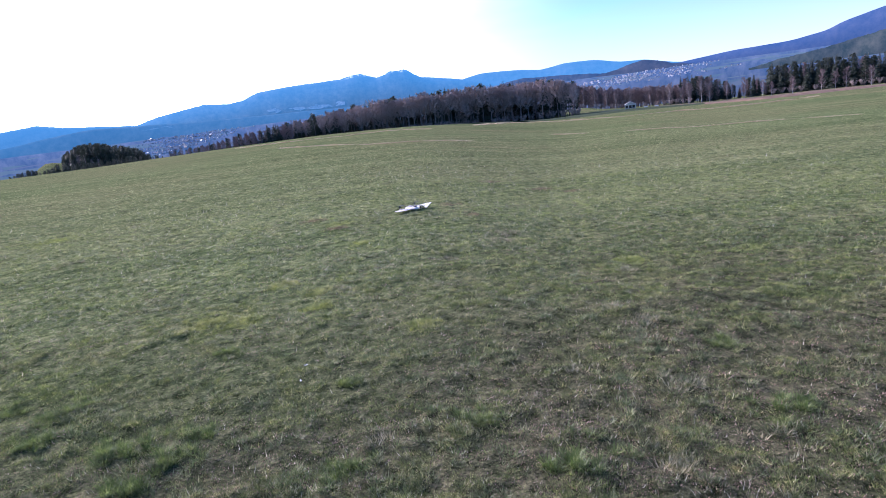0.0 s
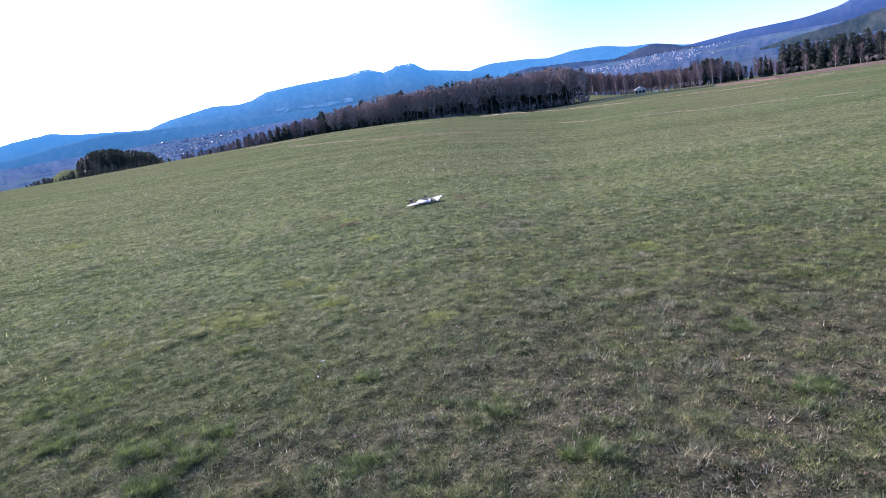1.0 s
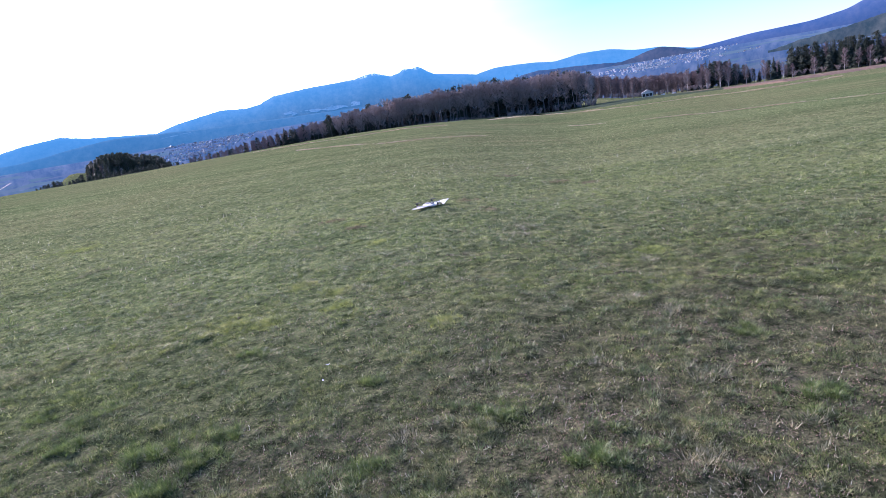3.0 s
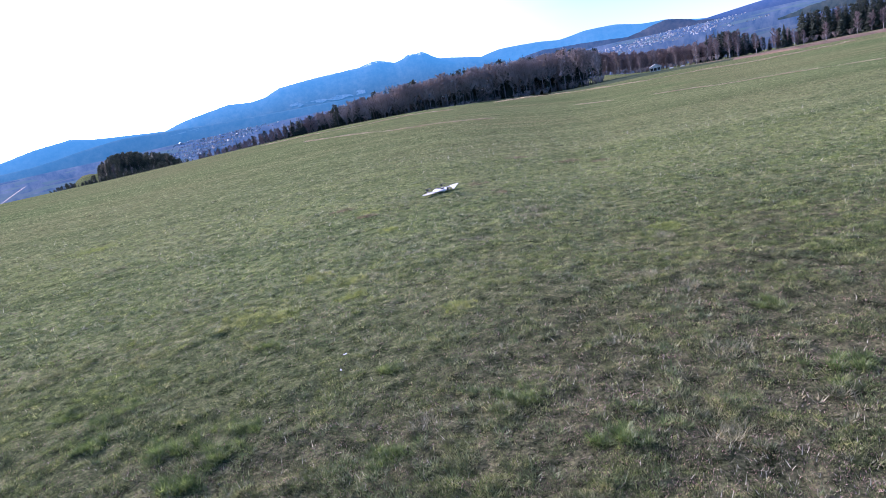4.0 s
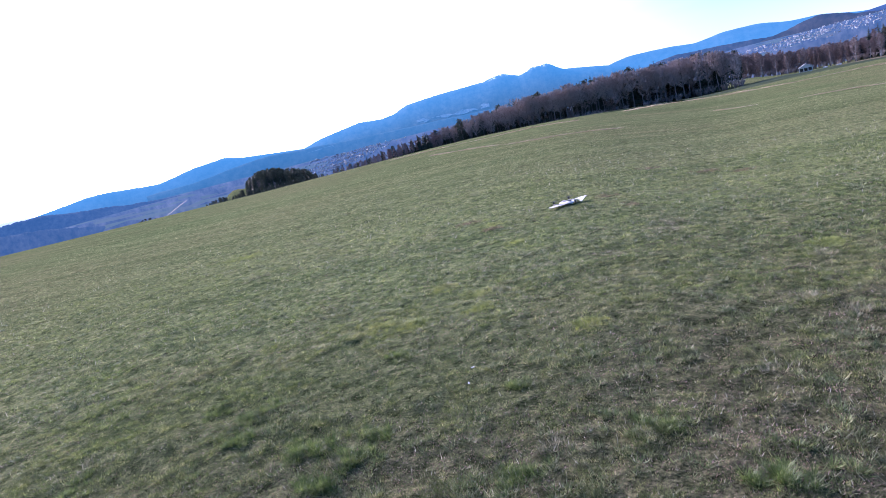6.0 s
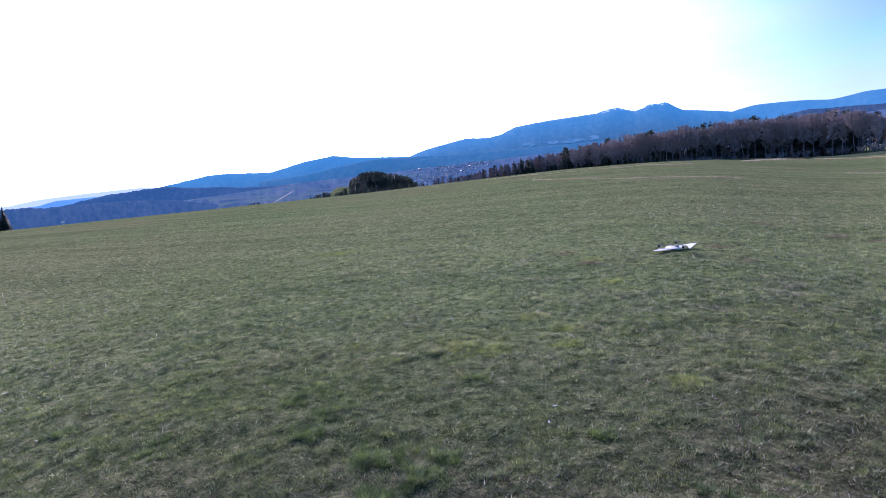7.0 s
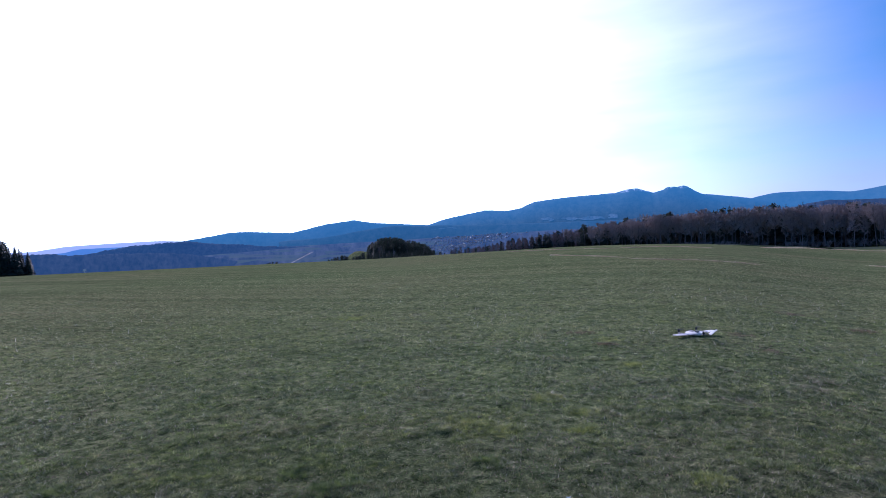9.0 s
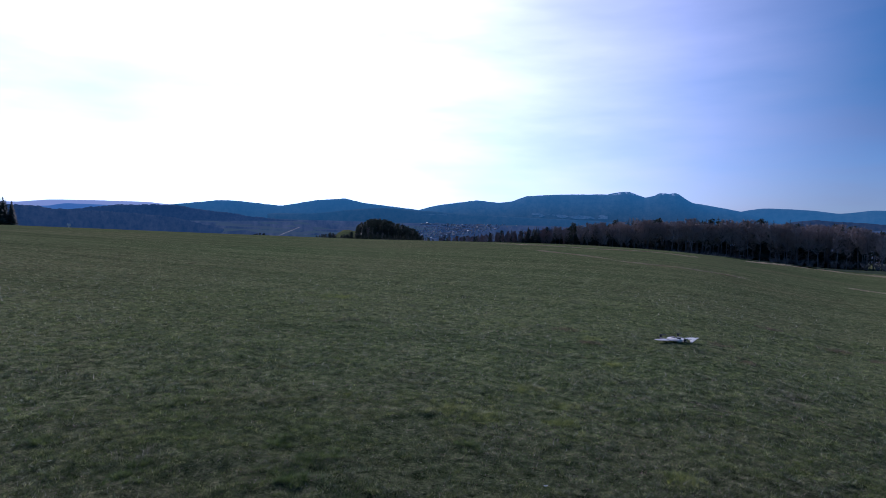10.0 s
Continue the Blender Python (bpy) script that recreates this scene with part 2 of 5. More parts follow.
def ground_material():
    m, n, l, b = blank("meadow_ground")
    co = n.new("ShaderNodeNewGeometry").outputs["Position"]
    big = noise_node(n, l, 0.05, 5, co)
    mid = noise_node(n, l, 1.3, 6, co, 0.7)
    fine = noise_node(n, l, 9.0, 6, co, 0.7)
    stretch = n.new("ShaderNodeMapping")
    stretch.inputs["Rotation"].default_value = (0, 0, radians(12))
    stretch.inputs["Scale"].default_value = (0.04, 0.55, 0.3)
    l.new(co, stretch.inputs[0])
    rows = noise_node(n, l, 1.0, 5, stretch.outputs[0], 0.6)
    green = ramp_node(n, [(0.30, (0.103, 0.131, 0.061)), (0.5, (0.179, 0.203, 0.106)), (0.72, (0.248, 0.249, 0.146))])
    l.new(fine.outputs[0], green.inputs[0])
    soil = ramp_node(n, [(0.3, (0.030, 0.024, 0.022)), (0.7, (0.105, 0.080, 0.068))])
    l.new(fine.outputs[0], soil.inputs[0])
    bare = ramp_node(n, [(0.52, (0, 0, 0)), (0.74, (0.55, 0.55, 0.55))])
    l.new(mid.outputs[0], bare.inputs[0])
    turf = mix_node(n, l, bare.outputs[0], green.outputs[0], soil.outputs[0])
    earth = mix_node(n, l, 0.3, soil.outputs[0], green.outputs[0])
    far = n.new("ShaderNodeVectorMath")
    far.operation = "LENGTH"
    l.new(co, far.inputs[0])
    closed = n.new("ShaderNodeMapRange")
    closed.inputs[1].default_value, closed.inputs[2].default_value = 2.8, 8.0
    sides = n.new("ShaderNodeSeparateXYZ")
    l.new(co, sides.inputs[0])
    drier = n.new("ShaderNodeMath")
    drier.operation = "MULTIPLY_ADD"
    drier.inputs[1].default_value = -0.85
    east = n.new("ShaderNodeClamp")
    east.inputs[1].default_value, east.inputs[2].default_value = -0.8, 2.3
    l.new(sides.outputs[0], east.inputs[0])
    l.new(east.outputs[0], drier.inputs[0])
    l.new(far.outputs["Value"], drier.inputs[2])
    l.new(drier.outputs[0], closed.inputs[0])
    c = mix_node(n, l, closed.outputs[0], earth, turf)
    streak = ramp_node(n, [(0.35, (0.72, 0.78, 0.7)), (0.65, (1.2, 1.15, 1.1))])
    l.new(rows.outputs[0], streak.inputs[0])
    c = mix_node(n, l, 1.0, c, streak.outputs[0], "MULTIPLY")
    lump = noise_node(n, l, 9.0, 6, co, 0.75)
    uneven = ramp_node(n, [(0.34, (0.34, 0.38, 0.33)), (0.5, (0.85, 0.87, 0.82)), (0.66, (1.35, 1.3, 1.22))])
    l.new(lump.outputs[0], uneven.inputs[0])
    c = mix_node(n, l, 1.0, c, uneven.outputs[0], "MULTIPLY")
    speck = noise_node(n, l, 55.0, 4, co, 0.7)
    dots = ramp_node(n, [(0.36, (0.30, 0.32, 0.30)), (0.5, (0.9, 0.9, 0.88)), (0.66, (1.6, 1.52, 1.42))])
    l.new(speck.outputs[0], dots.inputs[0])
    c = mix_node(n, l, 1.0, c, dots.outputs[0], "MULTIPLY")
    tone = ramp_node(n, [(0.35, (0.85, 0.95, 0.85)), (0.65, (1.15, 1.05, 1.05))])
    l.new(big.outputs[0], tone.inputs[0])
    c = mix_node(n, l, 1.0, c, tone.outputs[0], "MULTIPLY")
    l.new(c, b.inputs["Base Color"])
    b.inputs["Roughness"].default_value = 0.95
    b.inputs["Specular IOR Level"].default_value = 0.0
    bp = n.new("ShaderNodeBump")
    bp.inputs["Strength"].default_value = 0.6
    bp.inputs["Distance"].default_value = 0.05
    l.new(fine.outputs[0], bp.inputs["Height"])
    swell = n.new("ShaderNodeBump")
    swell.inputs["Strength"].default_value = 0.8
    swell.inputs["Distance"].default_value = 0.09
    humps = noise_node(n, l, 1.7, 3, co, 0.5)
    l.new(humps.outputs[0], swell.inputs["Height"])
    l.new(bp.outputs[0], swell.inputs["Normal"])
    l.new(swell.outputs[0], b.inputs["Normal"])
    return m


def grass_material(name, tones, patch_tones, rough, glow_through, gloss=0.3):
    """Blades of grass: each blade its own tone, drifting from patch to patch."""
    m, n, l, b = blank(name)
    geo = n.new("ShaderNodeNewGeometry")
    co = geo.outputs["Position"]
    one = geo.outputs["Random Per Island"]
    patch = noise_node(n, l, 1.4, 5, co, 0.7)
    clump = noise_node(n, l, 11.0, 4, co, 0.65)
    blade = ramp_node(n, tones)
    l.new(one, blade.inputs[0])
    dry = ramp_node(n, patch_tones)
    l.new(one, dry.inputs[0])
    where = ramp_node(n, [(0.48, (0, 0, 0)), (0.68, (0.65, 0.65, 0.65))])
    l.new(patch.outputs[0], where.inputs[0])
    c = mix_node(n, l, where.outputs[0], blade.outputs[0], dry.outputs[0])
    tone = ramp_node(n, [(0.34, (0.38, 0.45, 0.40)), (0.5, (0.95, 0.97, 0.95)), (0.66, (1.6, 1.5, 1.37))])
    l.new(clump.outputs[0], tone.inputs[0])
    c = mix_node(n, l, 1.0, c, tone.outputs[0], "MULTIPLY")
    l.new(c, b.inputs["Base Color"])
    b.inputs["Roughness"].default_value = rough
    b.inputs["Specular IOR Level"].default_value = gloss
    thin = n.new("ShaderNodeBsdfTranslucent")
    l.new(c, thin.inputs[0])
    both = n.new("ShaderNodeMixShader")
    both.inputs[0].default_value = glow_through
    l.new(b.outputs[0], both.inputs[1])
    l.new(thin.outputs[0], both.inputs[2])
    l.new(both.outputs[0], n["Material Output"].inputs[0])
    return m


def mountain_material(name, dark, light, air, reach, snow=None, scale=0.03, fields=None):
    """Wooded slopes of the far backdrop; haze is painted as blue emission that grows with distance, from reach[0] to
    reach[1] metres.
    """
    m, n, l, b = blank(name)
    co = n.new("ShaderNodeNewGeometry").outputs["Position"]
    sep = n.new("ShaderNodeSeparateXYZ")
    l.new(co, sep.inputs[0])
    bearing = n.new("ShaderNodeMath")
    bearing.operation = "ARCTAN2"
    l.new(sep.outputs[0], bearing.inputs[0])
    l.new(sep.outputs[1], bearing.inputs[1])
    along = n.new("ShaderNodeMath")
    along.operation = "MULTIPLY"
    along.inputs[1].default_value = reach[1]
    l.new(bearing.outputs[0], along.inputs[0])
    face = n.new("ShaderNodeCombineXYZ")
    l.new(along.outputs[0], face.inputs[0])
    l.new(sep.outputs[2], face.inputs[1])
    t = noise_node(n, l, scale, 8, face.outputs[0], 0.68)
    stand = noise_node(n, l, scale * 0.2, 4, face.outputs[0], 0.55)
    r = ramp_node(n, [(0.36, dark), (0.64, light)])
    l.new(t.outputs[0], r.inputs[0])
    stands = ramp_node(n, [(0.38, (0.74, 0.77, 0.77)), (0.62, (1.24, 1.2, 1.15))])
    l.new(stand.outputs[0], stands.inputs[0])
    c = mix_node(n, l, 1.0, r.outputs[0], stands.outputs[0], "MULTIPLY")
    if fields is not None:
        plot = n.new("ShaderNodeTexVoronoi")
        plot.inputs["Scale"].default_value = fields
        l.new(co, plot.inputs["Vector"])
        pick = n.new("ShaderNodeSeparateColor")
        l.new(plot.outputs["Color"], pick.inputs[0])
        tilled = ramp_node(n, [(0.72, (0, 0, 0)), (0.76, (0.8, 0.8, 0.8))])
        l.new(pick.outputs[0], tilled.inputs[0])
        crop = ramp_node(n, [(0.0, (0.055, 0.075, 0.034)), (0.5, (0.085, 0.100, 0.050)), (1.0, (0.075, 0.065, 0.055))])
        l.new(pick.outputs[1], crop.inputs[0])
        c = mix_node(n, l, tilled.outputs[0], c, crop.outputs[0])
    if snow is not None:
        up = n.new("ShaderNodeMapRange")
        up.inputs[1].default_value, up.inputs[2].default_value = snow
        l.new(sep.outputs[2], up.inputs[0])
        cut = noise_node(n, l, 0.035, 6, face.outputs[0], 0.7)
        sharp = ramp_node(n, [(0.50, (0, 0, 0)), (0.60, (0.8, 0.8, 0.8))])
        l.new(cut.outputs[0], sharp.inputs[0])
        both = n.new("ShaderNodeMath")
        both.operation = "MULTIPLY"
        l.new(up.outputs[0], both.inputs[0])
        l.new(sharp.outputs[0], both.inputs[1])
        c = mix_node(n, l, both.outputs[0], c, (0.7, 0.72, 0.75))
    l.new(c, b.inputs["Base Color"])
    b.inputs["Roughness"].default_value = 0.95
    b.inputs["Specular IOR Level"].default_value = 0.0
    # distance haze imitated by emission from the slope itself
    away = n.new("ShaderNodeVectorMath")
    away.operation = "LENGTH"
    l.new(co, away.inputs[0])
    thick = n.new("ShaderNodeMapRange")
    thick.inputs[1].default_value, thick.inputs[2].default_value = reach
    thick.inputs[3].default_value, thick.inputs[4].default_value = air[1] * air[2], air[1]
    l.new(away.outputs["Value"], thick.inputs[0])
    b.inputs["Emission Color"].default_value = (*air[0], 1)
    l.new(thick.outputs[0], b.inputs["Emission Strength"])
    return m


M_GROUND = ground_material()
# the last two stops are pale flecks that paint glints into some blades
M_GRASS = grass_material("green_grass_blades",
                         [(0.0, (0.094, 0.131, 0.033)), (0.4, (0.159, 0.203, 0.055)), (0.7, (0.225, 0.263, 0.083)), (0.88, (0.329, 0.324, 0.155)), (0.95, (0.426, 0.440, 0.179)), (1.0, (0.695, 0.672, 0.327))],
                         [(0.0, (0.131, 0.126, 0.050)), (0.5, (0.240, 0.215, 0.111)), (1.0, (0.525, 0.448, 0.321))], 0.45, 0.4, 0.2)
# same pale last stops, painting glints into the farther turf
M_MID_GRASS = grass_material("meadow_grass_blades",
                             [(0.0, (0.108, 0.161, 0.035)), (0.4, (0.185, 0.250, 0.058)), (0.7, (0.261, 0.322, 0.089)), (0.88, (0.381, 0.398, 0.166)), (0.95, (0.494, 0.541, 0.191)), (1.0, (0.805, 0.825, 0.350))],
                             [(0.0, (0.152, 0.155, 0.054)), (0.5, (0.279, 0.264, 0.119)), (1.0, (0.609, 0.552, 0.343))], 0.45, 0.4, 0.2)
M_LITTER = grass_material("dry_grass_litter",
                          [(0.0, (0.122, 0.069, 0.047)), (0.5, (0.243, 0.150, 0.107)), (0.85, (0.431, 0.286, 0.227)), (1.0, (0.605, 0.426, 0.380))],
                          [(0.0, (0.094, 0.052, 0.035)), (0.5, (0.199, 0.113, 0.083)), (1.0, (0.431, 0.279, 0.221))], 0.5, 0.15)
M_HAY = grass_material("raked_hay",
                       [(0.0, (0.350, 0.276, 0.175)), (0.6, (0.534, 0.432, 0.285)), (1.0, (0.681, 0.580, 0.414))],
                       [(0.0, (0.166, 0.124, 0.074)), (0.6, (0.304, 0.239, 0.147)), (1.0, (0.460, 0.386, 0.267))], 0.8, 0.55)
M_RUST = grass_material("rusty_dead_grass",
                        [(0.0, (0.16, 0.12, 0.065)), (0.6, (0.27, 0.21, 0.12)), (1.0, (0.40, 0.33, 0.21))],
                        [(0.0, (0.13, 0.10, 0.06)), (0.6, (0.23, 0.18, 0.11)), (1.0, (0.36, 0.30, 0.20))], 0.8, 0.3)
M_PALE = grass_material("pale_dead_grass",
                        [(0.0, (0.180, 0.170, 0.082)), (0.6, (0.330, 0.300, 0.173)), (1.0, (0.550, 0.500, 0.337))],
                        [(0.0, (0.160, 0.160, 0.071)), (0.6, (0.300, 0.270, 0.153)), (1.0, (0.500, 0.450, 0.306))], 0.6, 0.2)
# near-white base colour paints the glints of blade tips onto dry blades
M_GLINT = grass_material("pale_glint_blades",
                            [(0.0, (0.475, 0.432, 0.328)), (0.6, (0.646, 0.594, 0.468)), (1.0, (0.779, 0.720, 0.585))],
                            [(0.0, (0.427, 0.387, 0.289)), (0.6, (0.608, 0.549, 0.421)), (1.0, (0.760, 0.702, 0.562))], 0.7, 0.3, 0.1)
M_FRESH = grass_material("fresh_green_grass",
                         [(0.0, (0.086, 0.135, 0.033)), (0.6, (0.156, 0.215, 0.059)), (1.0, (0.271, 0.312, 0.117))],
                         [(0.0, (0.090, 0.129, 0.035)), (0.6, (0.171, 0.204, 0.070)), (1.0, (0.323, 0.333, 0.163))], 0.45, 0.4)
M_TUFT = grass_material("tufted_grass",
                        [(0.0, (0.085, 0.125, 0.045)), (0.5, (0.150, 0.195, 0.072)), (0.85, (0.250, 0.285, 0.125)), (1.0, (0.430, 0.430, 0.240))],
                        [(0.0, (0.110, 0.125, 0.050)), (0.5, (0.215, 0.215, 0.090)), (1.0, (0.400, 0.370, 0.200))], 0.5, 0.35)
M_YELLOW = grass_material("yellow_green_grass",
                          [(0.0, (0.178, 0.218, 0.048)), (0.6, (0.289, 0.337, 0.085)), (1.0, (0.444, 0.470, 0.170))],
                          [(0.0, (0.210, 0.218, 0.059)), (0.6, (0.332, 0.326, 0.096)), (1.0, (0.499, 0.482, 0.192))], 0.5, 0.35)
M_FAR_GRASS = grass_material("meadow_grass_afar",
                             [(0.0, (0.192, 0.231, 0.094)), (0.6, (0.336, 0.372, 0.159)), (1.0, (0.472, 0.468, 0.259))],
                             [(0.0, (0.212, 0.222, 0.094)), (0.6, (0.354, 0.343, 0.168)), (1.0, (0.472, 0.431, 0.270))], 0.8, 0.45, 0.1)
M_BARK = simple_material("grey_bark", (0.14, 0.115, 0.11), (0.28, 0.235, 0.22), 0.6, 0.9)
M_TWIG = simple_material("brown_twigs", (0.32, 0.258, 0.23), (0.50, 0.412, 0.368), 0.35, 0.9, 0)
M_TWIG_RED = simple_material("reddish_twigs", (0.20, 0.148, 0.135), (0.33, 0.25, 0.23), 0.35, 0.9, 0)
M_BIRCH = simple_material("white_birch_bark", (0.24, 0.22, 0.21), (0.54, 0.51, 0.49), 2.0, 0.7)
M_NEEDLE = grass_material("dark_needles",
                          [(0.0, (0.039, 0.050, 0.039)), (0.6, (0.066, 0.082, 0.061)), (1.0, (0.098, 0.114, 0.085))],
                          [(0.0, (0.043, 0.050, 0.040)), (0.6, (0.069, 0.079, 0.063)), (1.0, (0.098, 0.106, 0.085))], 0.7, 0.2, 0.1)
M_CROP = simple_material("dark_green_turf", (0.030, 0.045, 0.017), (0.058, 0.078, 0.030), 0.8, 0.9)
M_BRACKEN = simple_material("dead_bracken", (0.13, 0.085, 0.055), (0.24, 0.165, 0.115), 0.7, 0.95)
M_WALL = simple_material("white_render_wall", (0.62, 0.61, 0.58), (0.82, 0.81, 0.78), 0.6, 0.8, 0)
M_DULL = simple_material("weathered_render_wall", (0.34, 0.34, 0.35), (0.62, 0.61, 0.61), 0.02, 0.8, 0)
M_ROOF = simple_material("red_brown_tiles", (0.12, 0.10, 0.10), (0.24, 0.20, 0.19), 0.8, 0.8, 0)
M_ROOF_GREY = simple_material("grey_slate_roof", (0.10, 0.10, 0.11), (0.22, 0.22, 0.23), 0.8, 0.6, 0)
# lightened base colour paints sun glints onto village roofs; the hut's roof is pale
M_ROOF_PALE = simple_material("pale_sunlit_roof", (0.34, 0.33, 0.33), (0.54, 0.53, 0.52), 0.8, 0.6, 0)
M_GLASS = simple_material("dark_window_glass", (0.02, 0.025, 0.03), (0.04, 0.045, 0.05), 1.0, 0.1, 0, gloss=0.5)
M_ROAD = simple_material("pale_asphalt", (0.09, 0.09, 0.095), (0.15, 0.15, 0.15), 0.1, 0.7, 0)
M_FOAM = simple_material("white_foam_skin", (0.74, 0.71, 0.64), (0.86, 0.83, 0.76), 12.0, 0.5, 0.05, gloss=0.25)
M_HULL = simple_material("tan_grey_plastic", (0.30, 0.27, 0.25), (0.46, 0.42, 0.39), 14.0, 0.6, 0.05, gloss=0.25)
M_BLACK = simple_material("black_plastic", (0.012, 0.012, 0.013), (0.035, 0.035, 0.036), 20.0, 0.4, 0.05, gloss=0.5)

# Haze colours, emitted by the far slopes, the valley floor and the hillside meadows.
AIR_GLOW = (0.052, 0.272, 0.56)
DIM_AIR_GLOW = (0.050, 0.185, 0.45)
M_FAR = mountain_material("hazed_far_hills", (0.05, 0.07, 0.07), (0.08, 0.09, 0.09), ((0.42, 0.56, 0.92), 0.98, 0.85), (4200, 4700))
M_MIDFAR = mountain_material("hazed_middle_hills", (0.04, 0.06, 0.06), (0.07, 0.085, 0.08), ((0.10, 0.30, 0.72), 0.85, 0.8), (4000, 4500))
M_MAIN = mountain_material("snowy_wooded_mountain", (0.024, 0.032, 0.034), (0.058, 0.066, 0.060), (AIR_GLOW, 0.72, 0.42), (3450, 4300), snow=(238, 256))
M_HILL = mountain_material("wooded_hill", (0.022, 0.030, 0.030), (0.052, 0.060, 0.055), (AIR_GLOW, 0.70, 0.6), (3300, 3900))
M_FRONT = mountain_material("dark_wooded_slope", (0.018, 0.026, 0.028), (0.050, 0.056, 0.052), (AIR_GLOW, 0.46, 0.7), (3050, 3500))
M_TOWNHILL = mountain_material("brown_wooded_hill", (0.024, 0.027, 0.028), (0.060, 0.054, 0.050), (DIM_AIR_GLOW, 0.22, 0.85), (3200, 3700))
M_FOOT = mountain_material("dark_wooded_foothill", (0.02, 0.026, 0.03), (0.06, 0.062, 0.06), (DIM_AIR_GLOW, 0.28, 0.8), (3400, 3900))
M_WOODS = mountain_material("dark_valley_woods", (0.014, 0.020, 0.026), (0.052, 0.056, 0.055), (DIM_AIR_GLOW, 0.38, 0.8), (1800, 3100), scale=0.05)
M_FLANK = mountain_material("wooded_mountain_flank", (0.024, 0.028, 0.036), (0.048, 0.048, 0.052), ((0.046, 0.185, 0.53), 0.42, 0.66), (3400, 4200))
M_VALLEY = mountain_material("valley_woods_and_fields", (0.025, 0.030, 0.032), (0.094, 0.094, 0.092), (DIM_AIR_GLOW, 0.44, 0.36), (600, 3600), scale=0.02, fields=0.009)
M_CLEARING = mountain_material("pale_hillside_meadow", (0.05, 0.06, 0.06), (0.125, 0.125, 0.125), (AIR_GLOW, 0.56, 0.8), (3050, 4300), scale=0.09)
M_NEARHILL = mountain_material("near_dark_wooded_slope", (0.02, 0.032, 0.022), (0.062, 0.068, 0.05), (DIM_AIR_GLOW, 0.12, 0.8), (1080, 1500), scale=0.06)


# ---- the ground, one sheet to the horizon ----
def build_ground():
    az = np.concatenate([np.arange(-180, -50, 4), np.arange(-50, 75, 0.5), np.arange(75, 180, 4)])
    r = np.concatenate([[0.3], np.geomspace(0.8, 60, 230), np.geomspace(62, 520, 90), np.geomspace(560, 4900, 45)])
    A, R = np.meshgrid(az, r)
    X, Y = polar(A, R)
    verts = np.stack([X, Y, ground_z(X, Y)], -1).reshape(-1, 3)
    na, nr = len(az), len(r)
    faces = []
    for i in range(nr - 1):
        for j in range(na):
            k = (j + 1) % na
            faces.append((i * na + j, i * na + k, (i + 1) * na + k, (i + 1) * na + j))
    faces.append(tuple(range(na - 1, -1, -1)))
    me = mesh_from("ground", verts, [f[::-1] for f in faces], True)
    ob = hang("ground", me, M_GROUND)
    # far ground faces take the valley material with its emitted haze
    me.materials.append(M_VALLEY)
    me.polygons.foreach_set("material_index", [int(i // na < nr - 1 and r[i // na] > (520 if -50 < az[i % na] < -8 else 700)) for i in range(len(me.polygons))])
    return tagged(ob, "sloping meadow with short patchy grass above a wooded valley", "ground", kind="structure")


build_ground()


# ---- hills and mountains ----
RIDGES = {}


def ridge(name, label, dist, depth, foot, crest, material, rough=1.0, seed=0, step=0.12, tops=0.0, even=3):
    """A wooded ridge: crest is a row of (bearing, angle up) along its summit line."""
    crest = sorted(crest)
    az = np.arange(crest[0][0], crest[-1][0], step)
    el = np.interp(az, [c[0] for c in crest], [c[1] for c in crest])
    kernel = np.hanning(even + 2)[1:-1]
    el = np.convolve(np.pad(el, even // 2, mode="edge"), kernel / kernel.sum(), "valid")
    el = el + rough * (0.05 * (fbm(az, 0 * az, 0.5, seed) - 0.5) + 0.07 * (fbm(az, 0 * az, 2.0, seed + 3) - 0.5))
    body = 1.7 + dist * np.tan(np.radians(el))
    el = el + tops * (0.6 * vnoise(az, 0 * az, 0.12, seed + 20) + 0.5 * vnoise(az, 0 * az, 0.28, seed + 21) - 0.5)
    top = 1.7 + dist * np.tan(np.radians(el))
    reach_ = max(5, int(5.0 / step) | 1)
    calm = np.hanning(reach_ + 2)[1:-1]
    calm = np.convolve(np.pad(body, reach_ // 2, mode="edge"), calm / calm.sum(), "valid")

    def slope(a, v):
        """The hillside at the bearings a, from its foot (v = 0) to its crest (v = 1)."""
        r = dist - depth + depth * v + depth * 0.02 * (fbm(a, a * 0 + v * 3, 1.6, seed + 9) - 0.5)
        near_crest = min(1.0, max(0.0, (v - 0.7) / 0.28)) ** 2
        side = top if v > 0.99 else calm + (body - calm) * near_crest
        rise = np.interp(a, az, side) - foot
        if v <= 1:
            gully = 0.03 * (fbm(a, a * 0 + v * 1.5, 1.8, seed + 5) - 0.5)
            z = foot + rise * (v ** 1.15 + gully * math.sin(math.pi * v))
        else:
            z = foot + rise * 0.75
        x, y = polar(a, r)
        return np.stack([x, y, z], -1)

    levels = [0, 0.12, 0.25, 0.38, 0.5, 0.6, 0.7, 0.78, 0.86, 0.93, 1.0, 1.15]
    n = len(az)
    verts = np.concatenate([slope(az, v) for v in levels])
    faces = [(i * n + j, i * n + j + 1, (i + 1) * n + j + 1, (i + 1) * n + j)[::-1]
             for i in range(len(levels) - 1) for j in range(n - 1)]
    ob = hang(name, mesh_from(name, verts, faces, True), material)
    RIDGES[name] = slope
    return tagged(ob, label, "mountain" if "mountain" in name else "hill", kind="structure")


